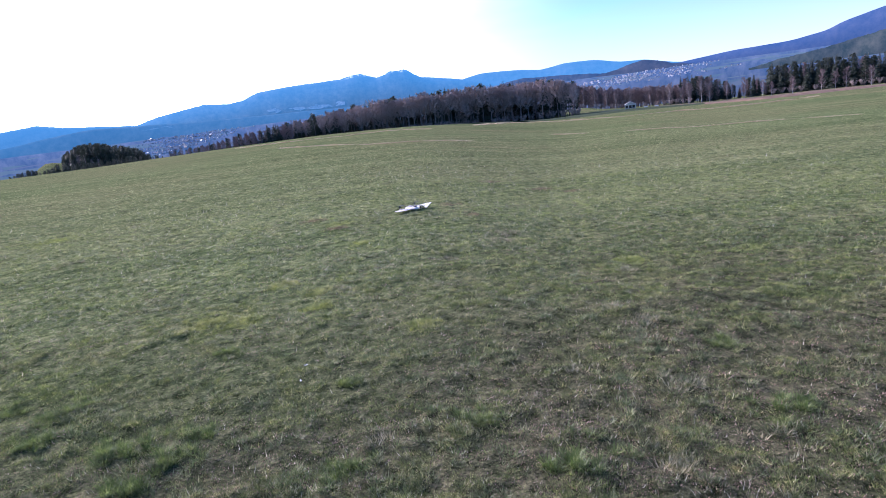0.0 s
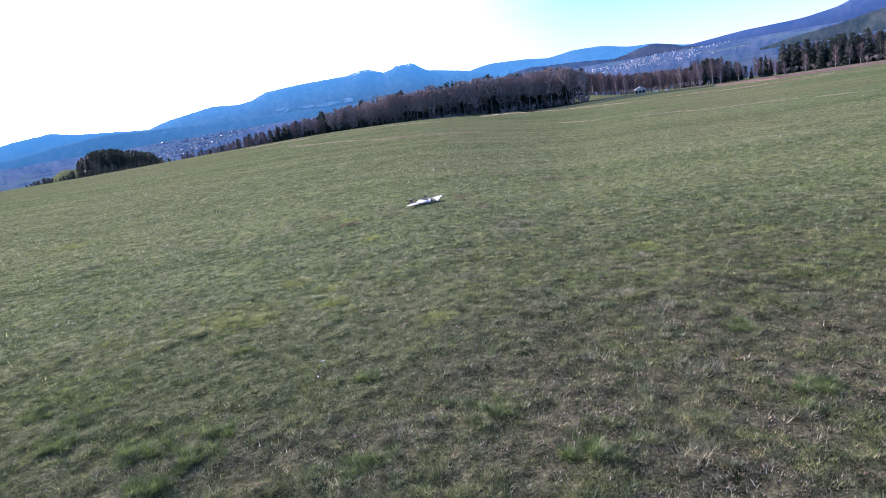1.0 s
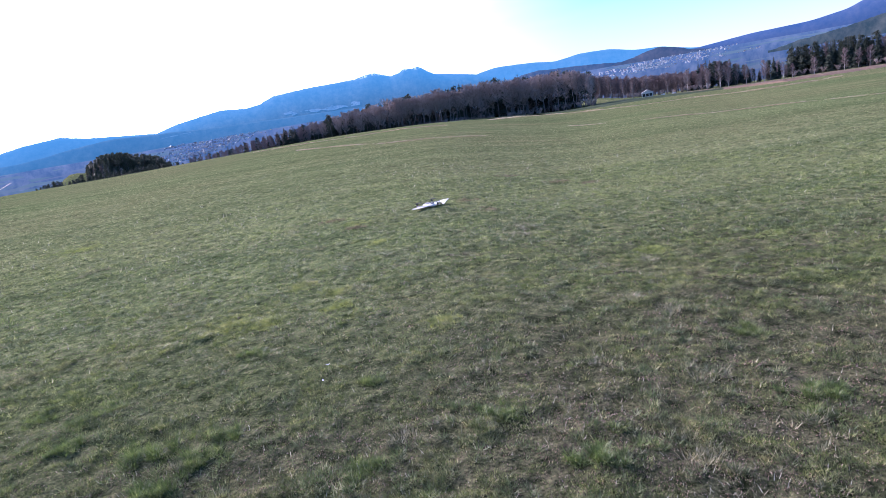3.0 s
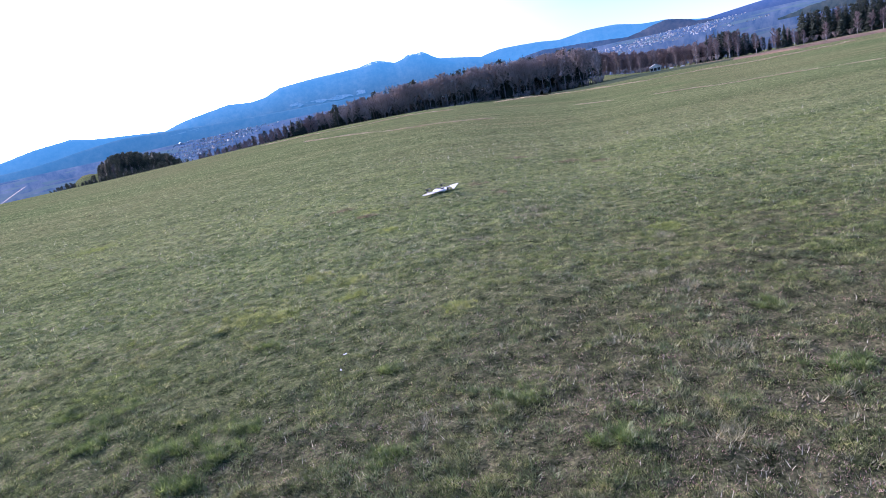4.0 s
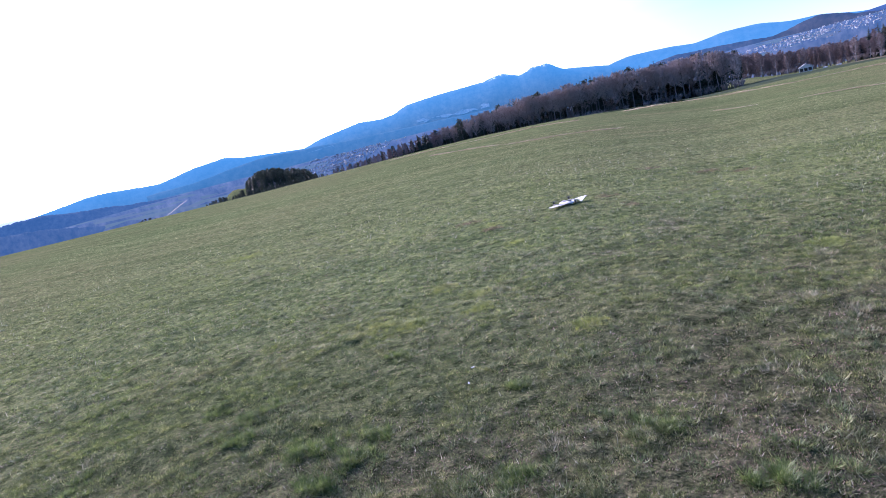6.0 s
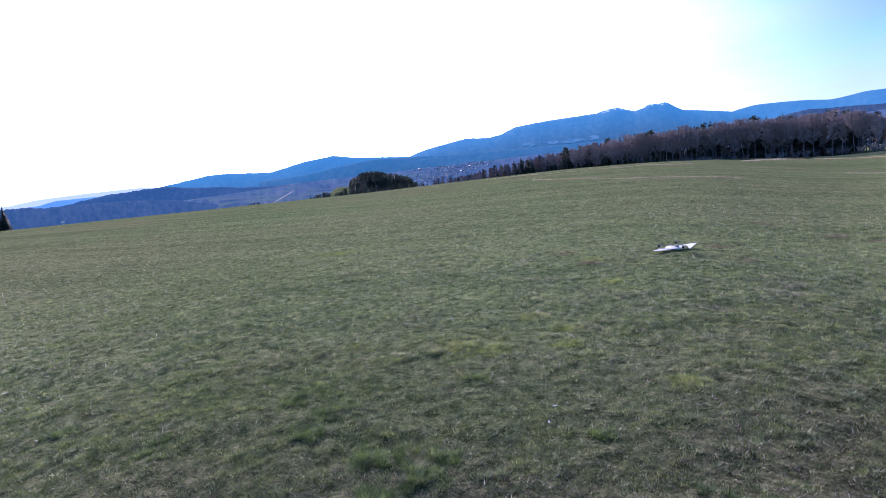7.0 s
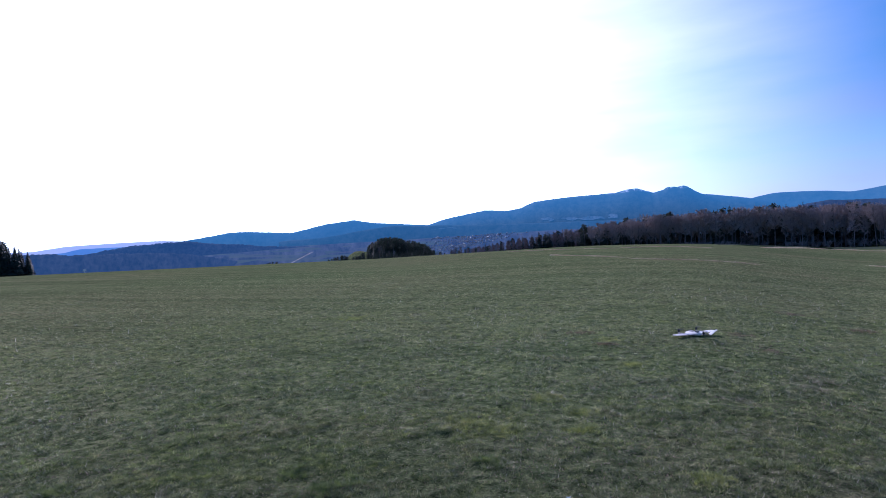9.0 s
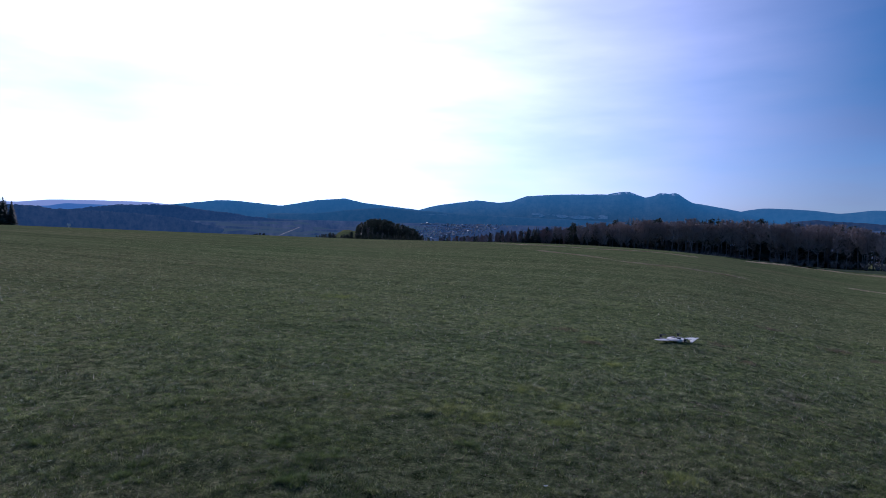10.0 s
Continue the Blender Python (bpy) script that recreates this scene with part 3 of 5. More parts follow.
def on_ridge(name, az, el):
    """Where a line of sight from eye height meets a hillside."""
    for v in np.linspace(0.02, 0.98, 97):
        q = RIDGES[name](np.array([az]), float(v))[0]
        if q[2] - 1.7 >= math.hypot(q[0], q[1]) * math.tan(radians(el)):
            break
    return q


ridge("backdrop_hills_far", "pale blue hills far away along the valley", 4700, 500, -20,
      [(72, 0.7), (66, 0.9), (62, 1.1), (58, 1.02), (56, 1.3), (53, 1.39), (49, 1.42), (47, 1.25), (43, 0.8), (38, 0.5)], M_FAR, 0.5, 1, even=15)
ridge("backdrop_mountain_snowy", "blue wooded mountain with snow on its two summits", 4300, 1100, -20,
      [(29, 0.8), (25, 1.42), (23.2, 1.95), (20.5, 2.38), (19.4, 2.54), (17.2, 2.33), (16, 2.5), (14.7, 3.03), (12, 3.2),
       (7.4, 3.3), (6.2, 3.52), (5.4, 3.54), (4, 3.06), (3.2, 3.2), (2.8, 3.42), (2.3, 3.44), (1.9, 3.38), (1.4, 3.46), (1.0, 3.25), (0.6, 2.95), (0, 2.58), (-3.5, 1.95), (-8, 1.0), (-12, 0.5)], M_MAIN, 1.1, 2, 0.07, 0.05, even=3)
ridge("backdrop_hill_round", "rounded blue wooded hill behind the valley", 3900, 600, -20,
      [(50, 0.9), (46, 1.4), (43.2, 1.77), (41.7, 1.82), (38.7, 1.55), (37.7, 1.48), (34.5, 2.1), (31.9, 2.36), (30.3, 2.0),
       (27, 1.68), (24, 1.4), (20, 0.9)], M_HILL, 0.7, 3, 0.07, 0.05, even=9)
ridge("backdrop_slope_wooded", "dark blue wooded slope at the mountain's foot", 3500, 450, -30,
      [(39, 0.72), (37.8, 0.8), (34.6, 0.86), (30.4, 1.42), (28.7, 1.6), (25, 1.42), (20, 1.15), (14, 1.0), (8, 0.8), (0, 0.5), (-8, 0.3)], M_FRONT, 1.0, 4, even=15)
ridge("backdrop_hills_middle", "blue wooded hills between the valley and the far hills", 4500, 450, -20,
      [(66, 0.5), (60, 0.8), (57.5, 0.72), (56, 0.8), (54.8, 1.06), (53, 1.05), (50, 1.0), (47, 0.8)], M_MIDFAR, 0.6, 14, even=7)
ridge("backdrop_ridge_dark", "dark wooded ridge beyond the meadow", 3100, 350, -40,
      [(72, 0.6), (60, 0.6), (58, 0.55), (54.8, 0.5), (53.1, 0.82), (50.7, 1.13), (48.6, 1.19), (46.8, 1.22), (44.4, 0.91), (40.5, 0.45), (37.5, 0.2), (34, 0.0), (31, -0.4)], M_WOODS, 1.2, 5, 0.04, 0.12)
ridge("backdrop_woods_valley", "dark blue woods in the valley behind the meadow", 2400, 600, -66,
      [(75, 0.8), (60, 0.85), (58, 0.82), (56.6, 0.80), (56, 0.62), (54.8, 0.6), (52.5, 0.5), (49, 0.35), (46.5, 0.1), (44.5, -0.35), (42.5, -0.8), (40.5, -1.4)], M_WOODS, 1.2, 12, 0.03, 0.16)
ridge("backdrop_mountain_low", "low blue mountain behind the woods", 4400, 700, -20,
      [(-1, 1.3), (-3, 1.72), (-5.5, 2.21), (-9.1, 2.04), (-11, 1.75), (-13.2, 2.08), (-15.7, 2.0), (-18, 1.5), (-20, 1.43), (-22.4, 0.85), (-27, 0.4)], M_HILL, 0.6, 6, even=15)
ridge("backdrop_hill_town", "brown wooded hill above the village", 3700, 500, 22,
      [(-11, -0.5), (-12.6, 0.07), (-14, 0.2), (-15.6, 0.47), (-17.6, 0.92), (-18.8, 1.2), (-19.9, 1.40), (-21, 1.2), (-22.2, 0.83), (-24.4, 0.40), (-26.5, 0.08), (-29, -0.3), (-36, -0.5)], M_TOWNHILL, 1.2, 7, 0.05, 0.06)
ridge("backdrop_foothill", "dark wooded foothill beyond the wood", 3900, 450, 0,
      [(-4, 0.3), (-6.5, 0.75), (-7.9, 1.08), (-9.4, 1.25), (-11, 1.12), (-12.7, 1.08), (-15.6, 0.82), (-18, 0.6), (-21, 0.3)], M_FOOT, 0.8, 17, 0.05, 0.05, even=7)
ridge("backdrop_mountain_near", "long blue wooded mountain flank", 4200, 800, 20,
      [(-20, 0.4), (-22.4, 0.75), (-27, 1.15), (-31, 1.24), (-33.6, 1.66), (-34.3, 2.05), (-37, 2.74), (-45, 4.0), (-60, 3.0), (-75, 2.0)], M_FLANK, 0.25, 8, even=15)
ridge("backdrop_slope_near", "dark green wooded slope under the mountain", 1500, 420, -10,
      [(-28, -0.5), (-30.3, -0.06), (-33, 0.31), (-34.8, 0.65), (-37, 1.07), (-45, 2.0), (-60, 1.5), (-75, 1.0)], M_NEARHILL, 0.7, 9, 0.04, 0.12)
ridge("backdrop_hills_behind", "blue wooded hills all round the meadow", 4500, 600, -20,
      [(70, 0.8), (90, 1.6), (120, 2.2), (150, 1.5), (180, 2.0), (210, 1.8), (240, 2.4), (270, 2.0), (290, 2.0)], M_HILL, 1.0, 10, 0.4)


# ---- trees ----
def ribbons(rows):
    """Thin tapering slivers: start, end, width, and a sideways way for each."""
    verts, tris = [], []
    for a, b, w, s in rows:
        k = len(verts)
        verts += [a - s * w * 0.5, a + s * w * 0.5, b]
        tris.append((k, k + 1, k + 2))
    return verts, tris


def tube(points, radii, sides=5):
    verts, faces = [], []
    for p, r in zip(points, radii):
        for k in range(sides):
            t = 2 * math.pi * k / sides
            verts.append(p + Vector((math.cos(t) * r, math.sin(t) * r, 0)))
    for i in range(len(points) - 1):
        for k in range(sides):
            q = (k + 1) % sides
            faces.append((i * sides + k, i * sides + q, (i + 1) * sides + q, (i + 1) * sides + k))
    faces.append(tuple(range(sides))[::-1])
    return verts, faces


def bare_tree(rnd, height, spread, bark, twig, label, bole=0.3, twigs=2300, trunks=1, name="bare_tree"):
    """A leafless tree: a tall tapered trunk, rising limbs, and an oval crown of many fine twigs."""
    root = new(name)
    tv, tf, slivers = [], [], []
    limbs = 24
    for stem in range(trunks):
        lean = Vector((rnd.uniform(-0.05, 0.05), rnd.uniform(-0.05, 0.05), 1))
        off = Vector((rnd.uniform(-0.5, 0.5), rnd.uniform(-0.5, 0.5), 0)) * (trunks > 1)
        pts, rad = [], []
        for i in range(7):
            f = i / 6
            wob = Vector((rnd.uniform(-1, 1), rnd.uniform(-1, 1), 0)) * 0.010 * height * f
            pts.append(off + lean * height * 0.92 * f + wob - Vector((0, 0, 0.3 if i == 0 else 0)))
            rad.append(height * 0.0095 * (1 - 0.9 * f) + 0.02)
        v, f = tube(pts, rad)
        tf += [tuple(k + len(tv) for k in face) for face in f]
        tv += v
        for b in range(limbs):
            f = bole + (0.95 - bole) * (b + rnd.random()) / limbs
            i = min(int(f * 6), 5)
            base = pts[i].lerp(pts[i + 1], f * 6 - i)
            ang = b * 2.4 + rnd.uniform(-0.5, 0.5)
            full = math.sin(math.pi * min(1.0, 0.22 + 0.78 * (f - bole) / (1 - bole)))
            out = spread * height * (0.25 + 0.75 * full) * rnd.uniform(0.6, 1)
            rise = out * rnd.uniform(0.55, 1.25)
            way = Vector((math.cos(ang) * out, math.sin(ang) * out, rise))
            mid = base + way * 0.5 + Vector((0, 0, -0.07 * out))
            tip = base + way
            tip.z = min(tip.z, height * rnd.uniform(0.93, 1.0))
            r0 = height * 0.0022 * (1.1 - f) + 0.015
            v, fc = tube([base, mid, tip], [r0, r0 * 0.6, 0.012], 3)
            tf += [tuple(k + len(tv) for k in face) for face in fc]
            tv += v
            for k in range(max(4, twigs // limbs // trunks)):
                g = 1 - rnd.random() ** 1.5 * 0.8
                a = base.lerp(mid, g * 2) if g < 0.5 else mid.lerp(tip, g * 2 - 1)
                d = Vector((rnd.gauss(0, 1), rnd.gauss(0, 1), rnd.gauss(0.6, 0.8)))
                d = (d.normalized() + way.normalized() * 0.3).normalized() * height * rnd.uniform(0.03, 0.08)
                side = d.cross(Vector((rnd.gauss(0, 1), rnd.gauss(0, 1), rnd.gauss(0, 1)))).normalized()
                slivers.append((a, a + d, rnd.uniform(0.05, 0.13), side))
    hang("trunk", mesh_from("trunk", tv, tf, True), bark, root)
    v, t = ribbons(slivers)
    hang("crown", mesh_from("crown", v, t), twig, root)
    return tagged(root, label, "tree")


def conifer(rnd, height, width, label):
    root = new("conifer")
    v, f = tube([Vector((0, 0, -0.3)), Vector((0, 0, height * 0.5)), Vector((0, 0, height))], [height * 0.014, height * 0.009, 0.02], 6)
    hang("trunk", mesh_from("trunk", v, f, True), M_BARK, root)
    verts, tris = [], []
    z = height * rnd.uniform(0.03, 0.10)
    while z < height * 0.99:
        f = z / height
        reach = width * (1 - f) ** 0.8 * rnd.uniform(0.6, 1.15) + 0.15
        for k in range(9):
            ang = rnd.uniform(0, 2 * math.pi)
            c, s = math.cos(ang), math.sin(ang)
            out = reach * rnd.uniform(0.6, 1.1)
            base = Vector((0, 0, z + rnd.uniform(0, 0.3)))
            tip = base + Vector((c * out, s * out, -out * rnd.uniform(0.15, 0.5)))
            side = Vector((-s, c, 0)) * out * rnd.uniform(0.22, 0.4)
            mid = base.lerp(tip, 0.6)
            n = len(verts)
            droop = Vector((0, 0, -0.12 * out))
            verts += [base, mid + side + droop, tip, mid - side + droop, mid + Vector((0, 0, 0.05 * out))]
            tris += [(n, n + 1, n + 4), (n + 1, n + 2, n + 4), (n + 2, n + 3, n + 4), (n + 3, n, n + 4)]
        z += height * rnd.uniform(0.016, 0.036)
    hang("crown", mesh_from("crown", verts, tris), M_NEEDLE, root)
    return tagged(root, label, "tree")


def pine(rnd, height, width, label):
    """A broad dark pine: a bare lower trunk and a ragged tapering crown of many needle tufts."""
    root = new("pine")
    top = Vector((rnd.uniform(-0.3, 0.3), rnd.uniform(-0.3, 0.3), height * 0.95))
    tv, tf = tube([Vector((0, 0, -0.3)), top * 0.5, top], [height * 0.016, height * 0.011, 0.04], 6)
    verts, tris = [], []
    for k in range(44):
        f = 0.14 + 0.86 * (k + rnd.random()) / 44
        ang = k * 2.4 + rnd.uniform(-0.6, 0.6)
        out = width * min(1.0, 0.5 + 1.6 * (f - 0.12)) * (1.04 - f) ** 0.6 * rnd.uniform(0.35, 1.0)
        centre = top * f + Vector((math.cos(ang) * out, math.sin(ang) * out, 0))
        v, fc = tube([top * max(0.05, f - 0.03), centre], [0.05, 0.02], 3)
        tf += [tuple(i + len(tv) for i in face) for face in fc]
        tv += v
        size = height * rnd.uniform(0.035, 0.065)
        for j in range(22):
            d = Vector((rnd.gauss(0, 1), rnd.gauss(0, 1), rnd.gauss(0, 0.6))).normalized()
            a = centre + d * size * rnd.uniform(0.2, 1.0)
            e = (d + Vector((rnd.gauss(0, 0.5), rnd.gauss(0, 0.5), 0.4))).normalized() * size * 0.75
            side = e.cross(Vector((rnd.gauss(0, 1), rnd.gauss(0, 1), rnd.gauss(0, 1)))).normalized() * size * 0.3
            n = len(verts)
            verts += [a - side, a + side, a + e]
            tris.append((n, n + 1, n + 2))
    hang("trunk", mesh_from("trunk", tv, tf, True), M_BARK, root)
    hang("crown", mesh_from("crown", verts, tris), M_NEEDLE, root)
    return tagged(root, label, "tree")


def shrub(rnd, height, width, material, label):
    root = new("shrub")
    tv, tf, rows = [], [], []
    for k in range(16):
        ang = rnd.uniform(0, 2 * math.pi)
        tip = Vector((math.cos(ang) * width * rnd.uniform(0.2, 1), math.sin(ang) * width * rnd.uniform(0.2, 1), height * rnd.uniform(0.6, 1)))
        v, f = tube([Vector((0, 0, -0.1)), tip * 0.5, tip], [0.06, 0.04, 0.012], 3)
        tf += [tuple(i + len(tv) for i in face) for face in f]
        tv += v
        for j in range(26):
            a = tip * rnd.uniform(0.15, 1)
            d = Vector((rnd.gauss(0, 1), rnd.gauss(0, 1), rnd.gauss(0.5, 0.7))).normalized() * height * rnd.uniform(0.1, 0.25)
            side = d.cross(Vector((rnd.gauss(0, 1), rnd.gauss(0, 1), rnd.gauss(0, 1)))).normalized()
            rows.append((a, a + d, rnd.uniform(0.06, 0.16), side))
    hang("stem", mesh_from("stem", tv, tf), M_BARK, root)
    v, t = ribbons(rows)
    hang("foliage", mesh_from("foliage", v, t), material, root)
    return tagged(root, label, "shrub")


trees = random.Random(11)
GREY = "leafless grey-brown deciduous tree at the edge of the wood"
DARK = "dark green spruce among the leafless trees"
grey_trees = [bare_tree(trees, 16 + 0.7 * k, 0.155 + 0.02 * (k % 3), M_BARK, M_TWIG, GREY, 0.30 + 0.09 * (k % 3), trunks=1 + (k == 4)) for k in range(6)]
red_trees = [bare_tree(trees, 13 + k, 0.15, M_TWIG_RED, M_TWIG_RED, "leafless reddish-brown tree behind the meadow", 0.06 + 0.05 * k, name="deciduous_tree") for k in range(3)]
birches = [bare_tree(trees, 9 + 0.6 * k, 0.19, M_BIRCH, M_TWIG_RED, "leafless birch with a white trunk beside the track", 0.24, 1300, 1 + k % 2, name="birch_tree") for k in range(4)]
spruces = [conifer(trees, 15 + k, 3.6 + 0.3 * k, DARK) for k in range(4)]
pines = [pine(trees, 13 + k, 2.9 + 0.2 * k, "broad dark green pine at the edge of the meadow") for k in range(4)]
brush = [shrub(trees, 3 + 0.6 * k, 2.4, M_TWIG, "leafless brown undergrowth at the edge of the wood") for k in range(2)]
prototypes = {}
for kind_name, group_list in (("grey", grey_trees), ("red", red_trees), ("birch", birches), ("spruce", spruces), ("brush", brush), ("pine", pines)):
    prototypes[kind_name] = [[ob, False] for ob in group_list]
HEIGHT = {"grey": [16 + 0.7 * k for k in range(6)], "red": [13, 14, 15], "birch": [9 + 0.6 * k for k in range(4)],
          "spruce": [15, 16, 17, 18], "brush": [3, 3.6], "pine": [13, 14, 15, 16]}


def hut():
    """A small white hut with a veranda roof, standing at the edge of the woods."""
    root = new("hut")
    w, d, h = 5.4, 3.8, 2.3
    bm = bmesh.new()
    bmesh.ops.create_cube(bm, size=1, matrix=Matrix.Translation((0, 0, h / 2 - 0.2)) @ Matrix.Diagonal((w, d, h + 0.4, 1)))
    part("wall", bm, M_WALL, root)
    bm = bmesh.new()
    v = [bm.verts.new(q) for q in ((-w / 2, 0, 0), (0, 0, 1.3), (w / 2, 0, 0), (-w / 2, d, 0), (0, d, 1.3), (w / 2, d, 0))]
    for q in ((0, 2, 1), (3, 4, 5), (0, 3, 5, 2), (0, 1, 4, 3), (1, 2, 5, 4)):
        bm.faces.new([v[k] for k in q])
    bm.transform(Matrix.Translation((0, -d / 2, h)))
    part("gable", bm, M_WALL, root)
    for sgn in (-1, 1):
        bm = bmesh.new()
        bmesh.ops.create_cube(bm, size=1, matrix=Matrix.Translation((sgn * w * 0.26, 0, h + 0.65)) @ Matrix.Rotation(sgn * math.atan2(1.3, w / 2), 4, "Y")
                              @ Matrix.Diagonal((w * 0.62, d + 0.8, 0.14, 1)))
        part("roof", bm, M_ROOF_PALE, root)
    # dark panels on the front wall stand in for the shaded veranda openings
    for k in (-1.7, 0.0, 1.7):
        bm = bmesh.new()
        bmesh.ops.create_cube(bm, size=1, matrix=Matrix.Translation((k, -d / 2, 1.15)) @ Matrix.Diagonal((1.35, 0.1, 1.4, 1)))
        part("window", bm, M_GLASS, root)
    return tagged(root, "small white hut with a pale gable roof beside the woods", "hut")


def wood_stack():
    """A low stack of logs under a pale sheet."""
    root = new("wood_stack")
    for row in range(3):
        for k in range(4 - (row == 2)):
            bm = bmesh.new()
            bmesh.ops.create_cone(bm, cap_ends=True, segments=8, radius1=0.13, radius2=0.12, depth=2.2,
                                  matrix=Matrix.Translation((0, -0.39 + 0.26 * k, 0.13 + 0.24 * row)) @ Matrix.Rotation(math.pi / 2, 4, "Y"))
            part("log", bm, M_BARK, root)
    prof = [(-0.62, 0.25), (-0.58, 0.62), (-0.3, 0.86), (0, 0.9), (0.3, 0.86), (0.58, 0.62), (0.62, 0.25)]
    ring = [[(x, y, z + 0.03 * math.sin(3 * x + y)) for y, z in prof + [(y * 0.94, z - 0.03) for y, z in prof[::-1]]] for x in (-1.25, -0.6, 0, 0.6, 1.25)]
    v, f = [q for r in ring for q in r], []
    n = len(ring[0])
    for i in range(4):
        f += [(i * n + k, i * n + (k + 1) % n, (i + 1) * n + (k + 1) % n, (i + 1) * n + k) for k in range(n)]
    f += [tuple(range(n))[::-1], tuple(range(4 * n, 5 * n))]
    hang("sheet", mesh_from("sheet", v, f), M_WALL, root, "white plastic cover sheet")
    return tagged(root, "low stack of logs under a white sheet beside the hut", "wood stack")


def plant(kind_name, az, r, height, group):
    """Sets one tree of the kind on the ground; the first of each shape is used itself."""
    unused = [i for i, (ob, used) in enumerate(prototypes[kind_name]) if not used]
    k = unused[0] if unused else trees.randrange(len(prototypes[kind_name]))
    proto, used = prototypes[kind_name][k]
    s = height / HEIGHT[kind_name][k]
    x, y = polar(az, r)
    at = Matrix.Translation((x, y, gz(x, y))) @ Matrix.Rotation(trees.uniform(0, 6.28), 4, "Z")
    ob = proto if not used else copy_thing(proto, at)
    prototypes[kind_name][k][1] = True
    ob.matrix_basis = at @ Matrix.Scale(s, 4)
    return tagged(ob, group=group)


def wood(bearings, edge, rows, spacing, heights, mix, group):
    """Trees in rows behind an edge: edge and heights are (bearing, value) rows; mix gives a kind by bearing and row."""
    edge, heights = sorted(edge), sorted(heights)
    for row in range(rows):
        az = bearings[0]
        while az < bearings[1]:
            r = np.interp(az, [e[0] for e in edge], [e[1] for e in edge]) + row * spacing * 1.3 + trees.uniform(-0.4, 0.4) * spacing
            h = np.interp(az, [e[0] for e in heights], [e[1] for e in heights]) * trees.uniform(0.88, 1.08)
            kind_name = mix(az, row)
            if kind_name == "spruce" and trees.random() < 0.35:
                kind_name = "pine"
            if kind_name in ("spruce", "pine"):
                h *= 1.03
            if kind_name:
                plant(kind_name, az, float(r), float(h), group)
            az += math.degrees(spacing / r) * trees.uniform(0.6, 1.4)


def grove(bearings, reach, spacing, crest, mix, group):
    """A stand of trees whose tops follow a crest line, rows of (bearing, angle up) as seen across the meadow."""
    crest = sorted(crest)
    r = reach[0]
    while r < reach[1]:
        az = bearings[0]
        while az < bearings[1]:
            el = np.interp(az, [c[0] for c in crest], [c[1] for c in crest])
            rr = r + trees.uniform(-0.4, 0.4) * spacing
            x, y = polar(az, rr)
            tall = 1.7 + rr * math.tan(radians(el)) - gz(x, y)
            kind_name, share = mix(az, (r - reach[0]) / (reach[1] - reach[0] + 0.01))
            if kind_name and tall > 2:
                plant(kind_name, az, float(rr), float(min(tall * share, 20) * trees.uniform(0.82, 1.04)), group)
            az += math.degrees(spacing / rr) * trees.uniform(0.6, 1.4)
        r += spacing


def stand(bearings, reach, spacing, crest, mix, labels):
    """A far stand, too dense to tell its trees apart: one mesh for each kind of crown and one for the trunks."""
    crest = sorted(crest)
    heaps = {}
    r = reach[0]
    while r < reach[1]:
        az = bearings[0]
        while az < bearings[1]:
            rr = r + trees.uniform(-0.4, 0.4) * spacing
            x, y = polar(az, rr)
            z = gz(x, y)
            tall = 1.7 + rr * math.tan(radians(np.interp(az, [c[0] for c in crest], [c[1] for c in crest]))) - z
            kind_name, share = mix(az, (r - reach[0]) / (reach[1] - reach[0]))
            k = trees.randrange(len(prototypes[kind_name]))
            size = min(tall * share, 20) * trees.uniform(0.82, 1.04) / HEIGHT[kind_name][k]
            turn = trees.uniform(0, 6.28)
            spin = np.array([[math.cos(turn), -math.sin(turn), 0], [math.sin(turn), math.cos(turn), 0], [0, 0, 1]])
            for piece in prototypes[kind_name][k][0].children if tall > 2 else ():
                me = piece.data
                co, tri = np.zeros(len(me.vertices) * 3), np.zeros(len(me.loop_triangles) * 3, int)
                me.vertices.foreach_get("co", co)
                me.calc_loop_triangles()
                tri = np.zeros(len(me.loop_triangles) * 3, int)
                me.loop_triangles.foreach_get("vertices", tri)
                heap = heaps.setdefault(me.materials[0], [[], [], 0])
                heap[0].append(co.reshape(-1, 3) @ spin.T * size + (x, y, z))
                heap[1].append(tri.reshape(-1, 3) + heap[2])
                heap[2] += len(me.vertices)
            az += math.degrees(spacing / rr) * trees.uniform(0.6, 1.4)
        r += spacing
    for material, (co, tri, n) in heaps.items():
        name, label = labels[material]
        tagged(hang(name, fast_mesh(name, np.concatenate(co), np.concatenate(tri)), material), label, "tree", kind="stuff")


def mix_main(az, row):
    u = trees.random()
    if az > 8:
        return "spruce" if u < (0.16 if row == 0 else 0.5) else "red" if az > 12 else "grey"
    if az < -9:
        return "spruce" if u < (0.15 if row == 0 else 0.5) else "grey"
    if row >= 3:
        return "spruce" if u < (0.85 if az > 3 or az < -5 else 0.6) else "grey"
    return "spruce" if row == 2 and u < 0.35 else "grey"


wood((-13.8, 13), [(-14, 213), (-10, 225), (0, 235), (13, 270)], 5, 2.6,
     [(-14, 10.5), (-13.2, 12.6), (-11, 14.2), (-8, 14.6), (-3, 15), (0, 14.6), (5, 14.2), (8, 13), (10, 12), (13, 10.5)], mix_main, "trees of the wood")
wood((13, 23), [(13, 270), (23, 250)], 5, 2.6, [(13, 11), (16, 9.2), (18, 7.5), (20, 6), (23, 4.8)], mix_main, "trees of the wood")
